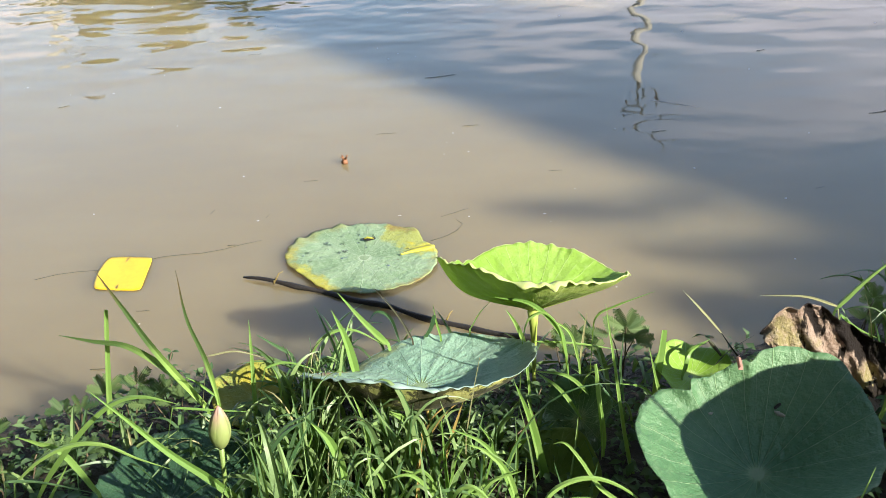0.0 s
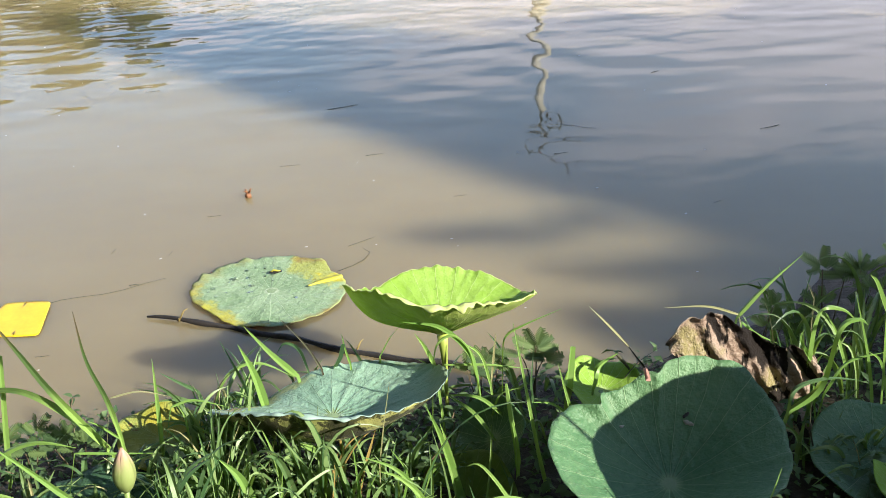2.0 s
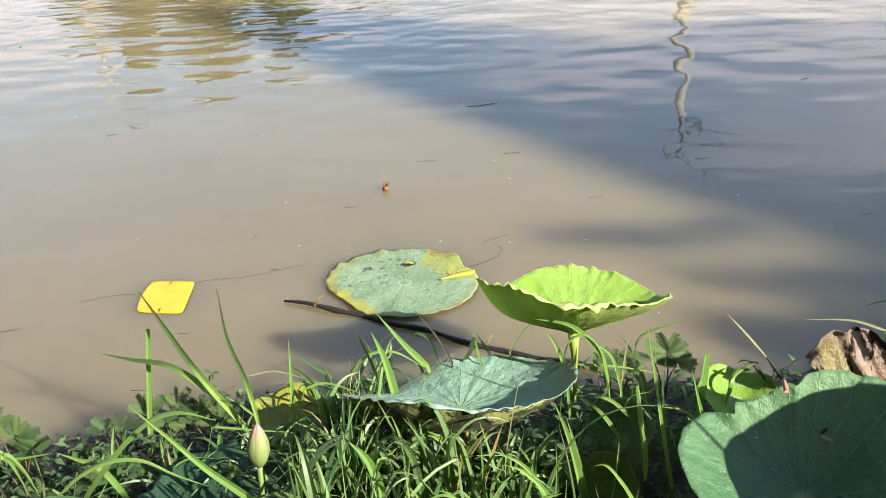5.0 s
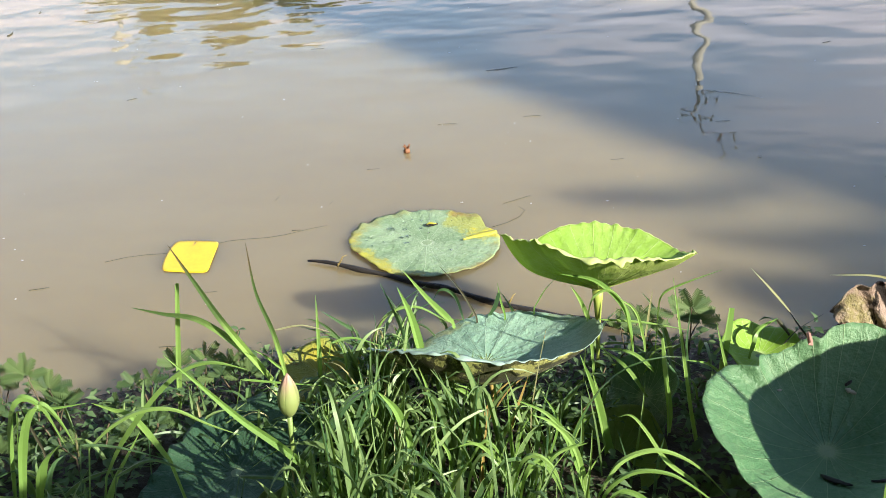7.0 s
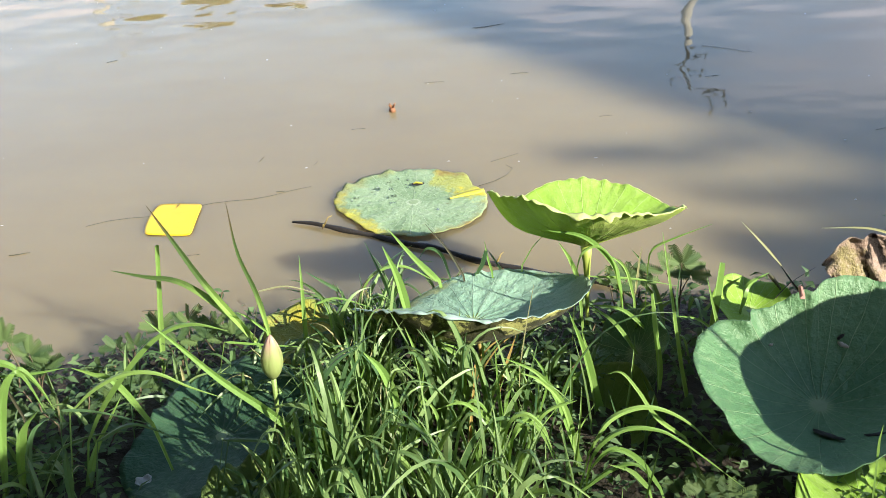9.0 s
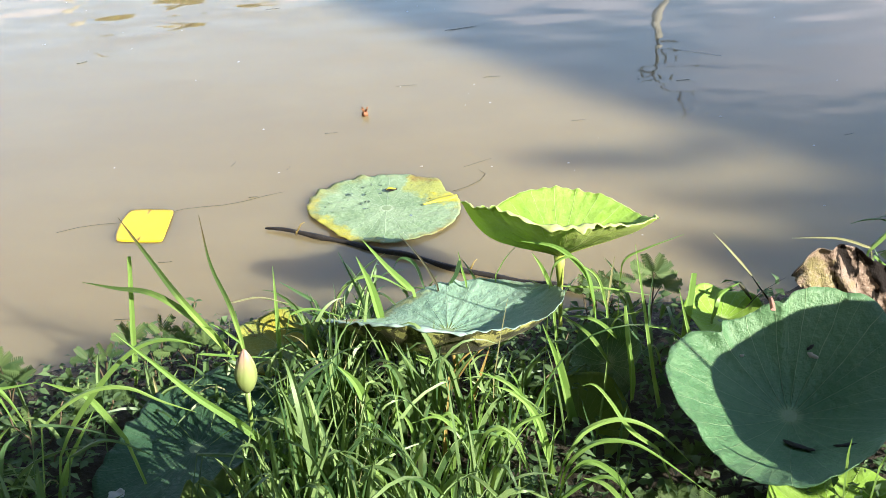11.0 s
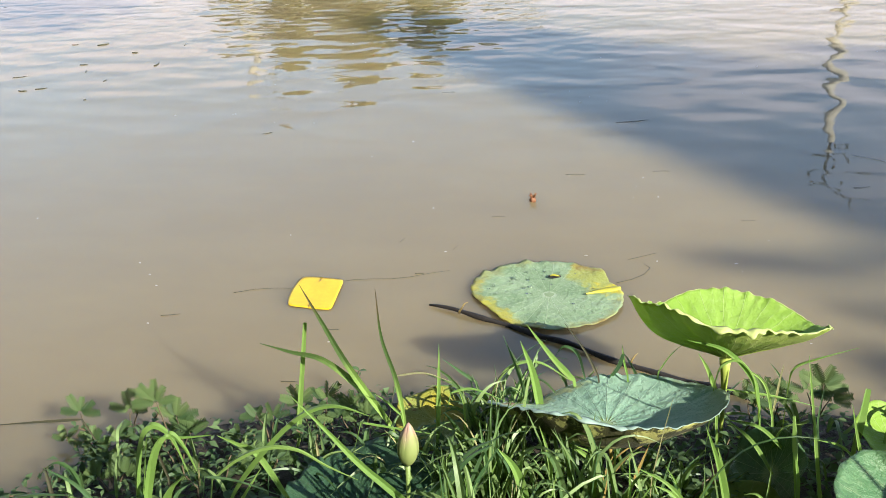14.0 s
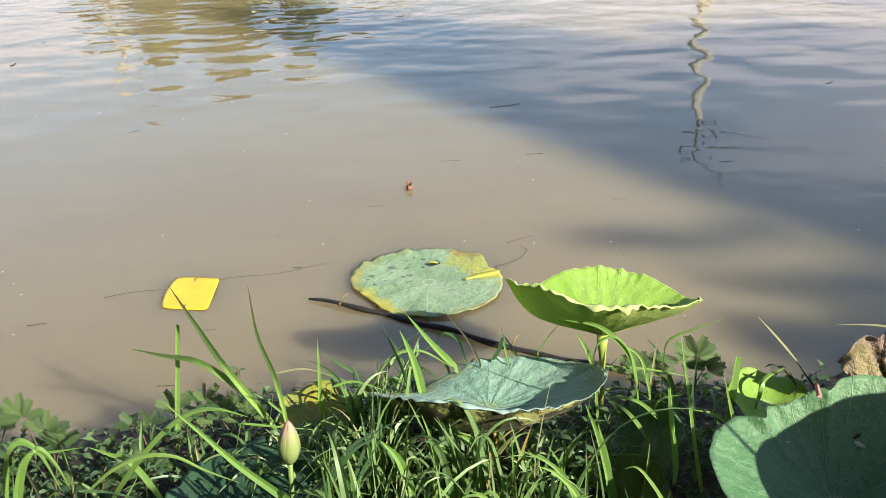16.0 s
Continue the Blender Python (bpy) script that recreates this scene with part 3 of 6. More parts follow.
def outline(c2, s2, c3, s3, c4, s4, seed=0, rough=0.008, teeth=0, tooth=0.0, notches=()):
    def rim(a):
        v = 1 + c2 * math.cos(2 * a) + s2 * math.sin(2 * a) + c3 * math.cos(3 * a) + s3 * math.sin(3 * a) + c4 * math.cos(4 * a) + s4 * math.sin(4 * a)
        for at, deep, wide in notches:
            d = math.atan2(math.sin(a - at), math.cos(a - at))
            v -= deep * math.exp(-(d / wide) ** 2)
        return v + wav(a, seed, rough, 5, 16) + (scallop(a, teeth, tooth, seed) if teeth else 0)

    return rim


def funnel(rows, power, lip, frill, seed):
    """Height of a leaf that rises from its hub to a rim of the given heights; lip(a) is the share of the rise left to its turned-up edge."""
    rim_z = ring_of(rows, 4)
    r = random.Random(seed)
    q = [r.uniform(0, 6.28) for _ in range(4)]

    def shape(s, a):
        frills = (0.7 * math.sin(13 * a + 2 * math.sin(2 * a) + q[0]) + 0.8 * math.sin(29 * a + 3 * math.sin(3 * a) + q[1]) + 0.9 * math.sin(47 * a + 4 * math.sin(2 * a) + q[2])) * (1 + 0.7 * math.sin(5 * a + q[3]))
        folds = 0.0018 * (abs(math.sin(10 * a + 0.6 * math.sin(3 * a) + q[3])) - 0.5) * s * (1.0 - s) * 4
        k = lip(a)
        return rim_z(a) * ((1 - k) * s ** power + k * s ** 7) + frill * frills * s ** 8 - folds + 0.0015 * noise.noise((s * math.cos(a) * 7, s * math.sin(a) * 7, seed))

    return shape


def side_bump(a, at, wide):
    d = math.atan2(math.sin(a - at), math.cos(a - at))
    return math.exp(-(d / wide) ** 2)


def oval(rx, ry, base, seed, rough=0.006, teeth=0, tooth=0.0):
    """The outline of an oval leaf, as a factor on base."""
    def rim(a):
        v = 1 / math.hypot(math.cos(a) / rx, math.sin(a) / ry) / base
        return v + wav(a, seed, rough, 5, 18) + (scallop(a, teeth, tooth, seed) if teeth else 0)

    return rim


# young cupped leaf: its side wall stands up, the far side is a low broad back
CUP_SHAPE = funnel(((12, 0.066), (24, 0.052), (42, 0.071), (60, 0.082), (89, 0.092), (112, 0.090), (126, 0.076), (138, 0.068), (152, 0.085), (166, 0.115), (180, 0.155), (192, 0.178), (209, 0.187), (224, 0.203), (236, 0.194),
                   (250, 0.172), (264, 0.174), (280, 0.167), (294, 0.168), (306, 0.158), (318, 0.141), (334, 0.136), (350, 0.108)), 0.96,
                  lambda a: 0.08 + 0.50 * side_bump(a, 3.2, 0.42) + 0.20 * side_bump(a, 0.0, 0.4), 0.0018, 1)
CUP_RIM = oval(0.221, 0.175, 0.20, 5, 0.004)
CUP = lotus_leaf("bright yellow-green cupped lotus leaf standing above the water", (0.159, 2.13, 0.258), (0, 0, 0), 0.20,
           CUP_SHAPE,
           CUP_RIM, M_CUP, (0.163, 2.16, -0.12), M_STEM, rings=30, seg=220, under=M_CUP_UNDER, ribs=20, rib_mat=M_STEM, flare=0.010)
rolled_edge(CUP, 0.20, CUP_SHAPE, CUP_RIM, lambda a: 0.0014 + 0.0115 * side_bump(a, 4.8, 0.85), M_CUP_EDGE, "pale wavy rolled edge")
# blue-grey leaf in the grass: a high near edge, a low far side
SAUCER_SHAPE = funnel(((10, 0.074), (25, 0.046), (41, 0.026), (54, 0.022), (69, 0.015), (82, 0.008), (95, 0.003), (105, -0.003), (112, -0.018), (120, -0.029), (127, -0.034), (140, -0.058), (155, -0.026), (172, 0.022), (188, 0.068), (207, 0.111),
                   (226, 0.135), (240, 0.148), (259, 0.145), (275, 0.130), (293, 0.124), (313, 0.115), (330, 0.104), (350, 0.096)), 1.8,
                  lambda a: 0.28 + 0.22 * side_bump(a, 4.3, 0.8), 0.0014, 2)
SAUCER_RIM = oval(0.255, 0.20, 0.23, 8, 0.006)
SAUCER = lotus_leaf("blue-grey saucer-shaped lotus leaf tilted above the grass", (-0.108, 1.93, 0.196), (0, 0, 0), 0.23,
           SAUCER_SHAPE,
           SAUCER_RIM, M_BLUE, (-0.09, 1.94, 0.03), M_DRY_STEM, rings=30, seg=220, under=M_BLUE_UNDER, ribs=20)
rolled_edge(SAUCER, 0.23, SAUCER_SHAPE, SAUCER_RIM, lambda a: 0.0008 + 0.0075 * side_bump(a, 4.2, 1.1), M_BLUE_EDGE, "pale grey-blue rolled edge")
# big leaf facing the bank
NOTCHES = ((radians(126), 0.13, 0.07), (radians(84), 0.07, 0.06))
lotus_leaf("large dark green lotus leaf, partly shaded, leaning towards the bank", (0.545, 1.602, 0.183), (13.5, -1.7, 0), 0.222,
           bowl(0.101, -0.025, 0.004, -0.022, 0.005, 1.6, 0.003, 3), outline(0.058, 0.069, 0.018, 0.084, -0.01, -0.027, 12, 0.012, 20, 0.014, NOTCHES),
           M_BIG, (0.56, 1.68, 0.03), M_STEM, rings=22, seg=180)
# leaf low in the grass, its deep shade put into the leaf colour
lotus_leaf("green lotus leaf, coloured as in shade, with a curled edge low in the grass", (-0.638, 1.705, 0.085), (6.1, -5.9, 0), 0.192,
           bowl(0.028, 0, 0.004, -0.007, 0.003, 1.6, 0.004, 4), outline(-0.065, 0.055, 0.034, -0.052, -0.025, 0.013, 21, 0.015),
           M_BIG_SHADED, (-0.64, 1.70, 0.02), M_STEM)
# smaller leaves among the grass
lotus_leaf("pale green lotus leaf lying behind the grass", (0.490, 1.930, 0.190), (8, 2, 0), 0.085,
           lambda s, a: 0.03 * s ** 2 + s ** 4 * 0.012 * math.sin(4 * a), lambda a: 1 + wav(a, 31, 0.03), M_CUP, (0.46, 1.90, 0.02))
lotus_leaf("dark lotus leaf half hidden behind the grass", (0.235, 1.86, 0.14), (20, -50, 0), 0.10,
           lambda s, a: 0.02 * s ** 2 + s ** 4 * 0.01 * math.sin(5 * a), lambda a: 1 + wav(a, 33, 0.03), M_BIG, (0.24, 1.9, 0.02))
lotus_leaf("shaded old lotus leaf under the grass", (0.16, 1.74, 0.07), (20, -30, 0), 0.12,
           lambda s, a: 0.02 * s ** 2 + s ** 4 * 0.012 * math.sin(4 * a), lambda a: 1 + wav(a, 35, 0.03), M_UNDER, (0.16, 1.75, 0.02))
lotus_leaf("yellow and orange decaying lotus leaf at the water's edge", (-0.518, 2.10, 0.066), (10, 2, 0), 0.105,
           lambda s, a: 0.015 * s ** 2 + s ** 4 * 0.008 * math.sin(5 * a), lambda a: 1 + wav(a, 37, 0.04), M_YELLOWED, (-0.51, 2.12, -0.03))
lotus_leaf("shaded green lotus leaf beside the dead leaf", (1.03, 1.70, 0.11), (14, -6, 0), 0.14,
           lambda s, a: 0.03 * s ** 2 + s ** 4 * 0.010 * math.sin(4 * a), lambda a: 1 + wav(a, 39, 0.03), M_BIG, (1.03, 1.72, 0.02))
lotus_leaf("dry streaked lotus leaf lying on the mud", (0.925, 1.875, 0.10), (12, 0, 0), 0.06,
           lambda s, a: 0.012 * s ** 2 + s ** 4 * 0.006 * math.sin(5 * a), lambda a: 1 + wav(a, 41, 0.05), M_DEAD, (0.92, 1.88, 0.04))
lotus_leaf("crumpled yellow-green lotus leaf low beside the large leaf", (0.585, 1.43, 0.085), (8, 4, 0), 0.125,
           lambda s, a: 0.03 * s ** 2 + s ** 3 * (0.02 * math.sin(5 * a) + 0.012 * math.sin(9 * a)), lambda a: 1 + wav(a, 43, 0.05), M_CUP, (0.585, 1.44, 0.03))
lotus_leaf("bright yellow-green curled lotus leaf at the foot of the grass", (1.04, 1.60, 0.105), (2, 12, 0), 0.075,
           lambda s, a: 0.02 * s ** 2 + s ** 3 * 0.012 * math.sin(3 * a), lambda a: 1 + wav(a, 61, 0.04), M_CUP, (0.98, 1.61, 0.02))
lotus_leaf("curled yellow-green lotus leaf under the bud", (-0.530, 1.50, 0.086), (4, 12, 0), 0.094,
           lambda s, a: 0.03 * s ** 2 + s ** 3 * (0.016 * math.sin(5 * a) + 0.010 * math.sin(14 * a)), lambda a: 1 + wav(a, 45, 0.06) + scallop(a, 16, 0.03, 4), M_UNDER, (-0.54, 1.53, 0.05))
# an unseen tall leaf, added beside the path to shade the large one
lotus_leaf("unseen tall green lotus leaf added beside the path to shade the large one", (1.185, 1.20, 0.60), (8, -14, 0), 0.262,
           lambda s, a: 0.05 * s ** 1.6 + s ** 4 * (0.010 * math.sin(5 * a) + 0.007 * math.sin(9 * a)), lambda a: 1 + wav(a, 51, 0.03) - 0.45 * math.exp(-((a - 1.5) / 0.6) ** 2), M_BIG, (1.2, 1.3, 0.03))


# unseen leaf, added to shade the one beside the dead leaf
lotus_leaf("unseen tall green lotus leaf added further along the path for its shade", (1.55, 1.27, 0.47), (6, -10, 0), 0.23,
           lambda s, a: 0.05 * s ** 1.6 + s ** 4 * (0.010 * math.sin(5 * a) + 0.007 * math.sin(8 * a)), lambda a: 1 + wav(a, 53, 0.03), M_BIG, (1.5, 1.35, 0.03))


# unseen leaf, added to throw a round shadow on the saucer-shaped leaf
lotus_leaf("unseen tall round lotus leaf on a long stem, added beside the path for its shade", (1.14, 1.045, 0.905), (10, -30, 0), 0.12,
           lambda s, a: 0.025 * s ** 1.6 + s ** 4 * 0.008 * math.sin(5 * a), lambda a: 1 + wav(a, 57, 0.03), M_BIG, (1.07, 1.10, 0.03))


# one more unseen leaf, added as a caster of shade
lotus_leaf("unseen green lotus leaf nodding beside the path, added for its shade", (1.41, 0.99, 0.66), (8, -14, 0), 0.20,
           lambda s, a: 0.04 * s ** 1.6 + s ** 4 * 0.009 * math.sin(4 * a), lambda a: 1 + wav(a, 59, 0.03), M_BIG, (1.36, 1.05, 0.03))


def scrap(s, a, ln, turn, material, label):
    """A scrap lying on the large leaf, at s of its radius and angle a (degrees)."""
    leaf = pose(0.545, 1.602, 0.183, 13.5, -1.7, 0)
    f = bowl(0.101, -0.025, 0.004, -0.022, 0.005, 1.6, 0.003, 3)
    q = radians(a)
    bm = bmesh.new()
    r = random.Random(int(a))
    rows = []
    for i in range(9):
        t = i / 8 - 0.5
        w = ln * 0.14 * (1 - (2 * t) ** 2) ** 0.5 * r.uniform(0.5, 1.3) + 0.0006
        row = []
        for e in (-1, 0, 1):
            px = 0.222 * s * math.cos(q) + ln * t * math.cos(radians(turn)) - w * e * math.sin(radians(turn))
            py = 0.222 * s * math.sin(q) + ln * t * math.sin(radians(turn)) + w * e * math.cos(radians(turn))
            rr = math.hypot(px, py) / 0.222
            row.append(bm.verts.new(leaf @ Vector((px, py, f(rr, math.atan2(py, px)) + 0.004 + (0.003 if e == 0 else 0)))))
        rows.append(row)
    for u, v in zip(rows, rows[1:]):
        for j in range(2):
            bm.faces.new((u[j], u[j + 1], v[j + 1], v[j]))
    ob = link("leaf_scrap", bm, material)
    ob.modifiers.new("thickness", "SOLIDIFY").thickness = 0.001
    tagged(ob, label, "leaf scrap")


scrap(0.42, 262, 0.06, -45, M_BARK, "dark withered leaf scrap lying on the large lotus leaf")
scrap(0.60, 300, 0.05, -20, M_BARK, "dark withered leaf scrap lying on the large lotus leaf")
scrap(0.55, 58, 0.022, -35, M_FLECK, "small pale scrap lying on the large lotus leaf")
scrap(0.60, 62, 0.014, 20, M_BARK, "dark withered leaf scrap lying on the large lotus leaf")
scrap(0.62, 120, 0.008, 10, M_FLECK, "tiny pale crumb lying on the large lotus leaf")


def dead_leaf():
    """A withered leaf hanging folded over its stem."""
    root = thing("lotus_leaf", (0.712, 1.9, 0.376), (0, 0, -4), "withered brown curled lotus leaf behind the large green one", "lotus leaf", "lotus leaves")
    bm = bmesh.new()
    nu, nv = 90, 40
    rows = []
    for j in range(nv + 1):
        v = j / nv
        row = []
        for i in range(nu + 1):
            u = i / nu
            x = -0.088 + 0.328 * u
            top = float(np.interp(u, (0, 0.03, 0.09, 0.17, 0.30, 0.42, 0.53, 0.65, 0.75, 0.97, 1), (-0.058, -0.036, -0.008, 0.003, 0.006, -0.008, -0.036, -0.064, -0.080, -0.092, -0.115)))
            low = float(np.interp(u, (0, 0.08, 0.2, 0.5, 0.8, 0.93, 1), (-0.055, -0.085, -0.13, -0.19, -0.20, -0.18, -0.12)))
            z = top + (low - top) * v
            slant = x + 0.5 * z
            pleat = 0.007 * math.sin(slant * 95) + 0.005 * math.sin(slant * 170 + 1.3) + 0.012 * noise.noise((slant * 22, v * 2.2, 3.0)) + 0.004 * noise.noise((u * 30, v * 12, 1))
            y = pleat * min(1.0, 0.35 + u * 1.6) - 0.045 * v + 0.05 * (v - 0.5) ** 2 - 0.09 * (u - 0.45) ** 2
            y -= 0.012 * max(0.0, 1 - v / 0.08)
            z += 0.004 * noise.noise((u * 12, 2, v * 4)) + 0.002 * noise.noise((u * 40, 5, v))
            row.append(bm.verts.new((x + 0.004 * noise.noise((v * 7, u * 6, 9)), y, z)))
        rows.append(row)
    for a, b in zip(rows, rows[1:]):
        for i in range(nu):
            bm.faces.new((a[i], b[i], b[i + 1], a[i + 1]))
    ob = part("leaf_blade", bm, M_DEAD, root)
    ob.modifiers.new("thickness", "SOLIDIFY").thickness = 0.0015
    bm = bmesh.new()
    tube(bm, [(0.06, 0.01, -0.06), (0.05, 0.03, -0.2), (0.04, 0.04, -0.37)], [0.004, 0.0045, 0.005])
    part("stem", bm, M_DRY_STEM, root)


dead_leaf()


def bud(place, turn, size, label):
    root = thing("lotus_bud", place, turn, label, "lotus bud", "lotus buds")
    for kpet in range(5):
        bm = bmesh.new()
        a0 = kpet * 2 * math.pi / 5
        grid = []
        for i in range(15):
            s = i / 14
            r = size * 0.200 * (math.sin(math.pi * min(1, s * 0.97 + 0.03)) ** 0.75) * (1 - 0.42 * s) * 1.25 + 0.004 * size * kpet
            row = []
            for j in range(9):
                a = a0 + (j / 8 - 0.5) * 1.75 * (1 - 0.25 * s) + 0.25 * s
                rr = r * (1 + 0.03 * (j / 8 - 0.5)) + 0.009 * size * (1 - abs(j / 4 - 1))
                row.append(bm.verts.new((rr * math.cos(a), rr * math.sin(a), size * s)))
            grid.append(row)
        for a, b in zip(grid, grid[1:]):
            for j in range(8):
                bm.faces.new((a[j], a[j + 1], b[j + 1], b[j]))
        p = part("petal", bm, M_BUD, root)
        p.modifiers.new("thickness", "SOLIDIFY").thickness = 0.001
    bm = bmesh.new()
    tube(bm, [(0, 0, 0.04 * size), (0.02 * size, 0.04 * size, -0.8 * size), (-0.12 * size, 0.0, -2.2 * size)], [0.055 * size, 0.045 * size, 0.05 * size], 10)
    part("stem", bm, M_BUD_STEM, root)


def bud_mat():
    k = Mat("bud_petal")
    x, y, z = k.sep()
    c = k.mix(k.span(z, 0.045, 0.10), (0.27, 0.34, 0.11), (0.54, 0.33, 0.28))
    c = k.mix(k.span(k.noise(60, 3, 0.5, k.xyz((1, 1, 0.12))), 0.45, 0.7), c, (0.30, 0.35, 0.13))
    k.bump(k.noise(150, 3, 0.5, k.xyz((1, 1, 0.1))), 0.0008)
    return k.done(c, 0.5, 0.2, (0.45, 0.42, 0.14))


M_BUD = bud_mat()
bud((-0.486, 1.62, 0.289), (2, 5, 0), 0.100, "closed lotus bud, green with a pink tip, on a stem")
bud((-1.862, 2.237, 0.064), (0, 12, 0), 0.068, "small closed lotus bud with a pink tip standing in the water")


# ---- floating things ----
def stick():
    bm = bmesh.new()
    a, b = Vector((-0.662, 2.822, 0.006)), Vector((0.33, 2.33, 0.006))
    pts, rad = [], []
    for i in range(41):
        t = i / 40
        p = a.lerp(b, t) + Vector((0.006 * math.sin(t * 9), 0.012 * math.sin(t * 6.5) + 0.004 * math.sin(t * 31), 0.004 * math.sin(t * 17)))
        pts.append(p)
        rad.append((0.003 + 0.0055 * min(1, t * 7)) * (1 + 0.15 * math.sin(t * 47) + 0.1 * math.sin(t * 23)) if i else 0.003)
    root = thing("branch", (0, 0, 0), (0, 0, 0), "thin dark wet branch floating beside the lotus pad", "branch")
    tube(bm, pts, rad, 10)
    part("limb", bm, M_BARK, root)
    for t, dx, dy, dz in ((0.10, 0.012, -0.05, 0.03), (0.10, 0.03, 0.01, 0.035), (0.62, 0.02, 0.02, 0.02)):
        bm = bmesh.new()
        p = a.lerp(b, t)
        tube(bm, [p, p + Vector((dx * 0.6, dy * 0.6, dz * 0.9)), p + Vector((dx, dy, dz))], [0.0028, 0.002, 0.001], 6)
        part("twig", bm, M_DRY_STEM, root)


stick()


def yellow_sheet():
    """A limp square with round corners, one edge sunk in the water, a crease across it."""
    bm = bmesh.new()
    n = 22
    rows = []
    for j in range(n + 1):
        v = 2 * j / n - 1
        row = []
        for i in range(n + 1):
            u = 2 * i / n - 1
            # squeeze the grid towards a round-cornered square
            k = (abs(u) ** 12 + abs(v) ** 12) ** (1 / 12) / max(abs(u), abs(v), 1e-6) if u or v else 1
            x, y = u / max(k, 1e-6), v / max(k, 1e-6)
            z = 0.0045 + 0.0015 * y + 0.001 * math.sin(2.2 * x + 1.3 * y) + 0.0015 * abs(x * 0.5 + y * 0.6 + 0.2)
            row.append(bm.verts.new((-1.050 + 0.080 * x - 0.004 * y + 0.012 * y * y * (x < 0), 2.884 + 0.103 * y - 0.010 * x, z)))
        rows.append(row)
    for a, b in zip(rows, rows[1:]):
        for i in range(n):
            bm.faces.new((a[i], a[i + 1], b[i + 1], b[i]))
    ob = link("plastic_sheet", bm, M_YELLOW)
    ob.modifiers.new("thickness", "SOLIDIFY").thickness = 0.001
    tagged(ob, "square bright yellow plastic sheet floating just under the surface", "plastic sheet")


yellow_sheet()


def husk():
    root = thing("seed_husk", (-0.41, 3.71, 0.006), (0, 0, 20), "small russet seed husk floating on the water", "husk")
    bm = bmesh.new()
    bmesh.ops.create_uvsphere(bm, u_segments=16, v_segments=10, radius=0.0125)
    for v in bm.verts:
        a = math.atan2(v.co.y, v.co.x)
        v.co *= 1 + 0.12 * math.sin(5 * a) + 0.1 * noise.noise(v.co * 120)
        v.co.z *= 1.05
    part("body", bm, M_RED, root)
    for j in range(4):
        bm = bmesh.new()
        a = j * 1.57 + 0.4
        tube(bm, [(0.004 * math.cos(a), 0.004 * math.sin(a), 0.012), (0.012 * math.cos(a), 0.012 * math.sin(a), 0.022), (0.02 * math.cos(a), 0.02 * math.sin(a), 0.024)], [0.004, 0.003, 0.001], 6)
        part("sepal", bm, M_RED, root)


husk()


def twig(pts, r, label, material=None):
    bm = bmesh.new()
    tube(bm, [(x, y, 0.002) for x, y in pts], [r] * (len(pts) - 1) + [r * 0.5], 6)
    tagged(link("twig", bm, material or M_DARK_STALK), label, "twig", "floating twigs")


rt = random.Random(4)
for x, y, ln, ang in ((-0.30, 4.0, 0.08, 0.2), (-0.55, 3.55, 0.05, 0.1), (0.05, 4.05, 0.07, 0.3), (1.7, 4.0, 0.1, 0.1), (0.8, 3.9, 0.06, 0.0),
                      (-0.85, 3.3, 0.04, 1.3), (-0.65, 3.25, 0.03, 1.4), (-0.75, 3.05, 0.03, 0.2), (-0.1, 4.7, 0.15, 0.12), (-0.95, 2.65, 0.04, -0.1), (-1.0, 2.35, 0.05, 0.1), (1.5, 4.9, 0.05, 0.3), (1.25, 3.3, 0.04, 0.2),
                      (-1.5, 2.7, 0.06, 0.2), (-0.05, 3.2, 0.11, 0.55), (0.35, 3.55, 0.05, 0.1), (-1.75, 4.5, 0.05, 0.4), (-1.0, 5.2, 0.07, 0.1)):
    n = 6
    bend = rt.uniform(-0.25, 0.25)
    twig([(x + ln * (i / n) * math.cos(ang + bend * i / n), y + ln * (i / n) * math.sin(ang + bend * i / n)) for i in range(n + 1)], rt.uniform(0.0006, 0.0013),
         "short thin dark twig floating on the pond")
for i in range(15):
    x, y = rt.uniform(-3.75, -2.75), rt.uniform(5.0, 6.35)
    ln, ang = rt.uniform(0.015, 0.09), rt.uniform(-0.5, 1.5)
    twig([(x + ln * q / 4 * math.cos(ang + 0.1 * q), y + ln * q / 4 * math.sin(ang + 0.1 * q)) for q in range(5)], rt.uniform(0.0015, 0.005), "small dark plant fragment floating far out on the pond")
twig([(-1.32 + 0.062 * i, 2.87 + 0.018 * i + 0.012 * math.sin(i * 1.3)) for i in range(12)], 0.0007, "long thin brown root fibre floating past the yellow sheet")
twig([(0.86 + 0.045 * i, 4.27 - 0.028 * i + 0.006 * math.sin(i)) for i in range(5)], 0.0007, "thin pale straw floating on the pond", M_FLECK)
twig([(-0.09, 3.02), (-0.04, 3.05), (0.0, 3.09), (0.02, 3.14), (0.0, 3.17)], 0.0009, "curled thin stalk floating beside the lotus pad")


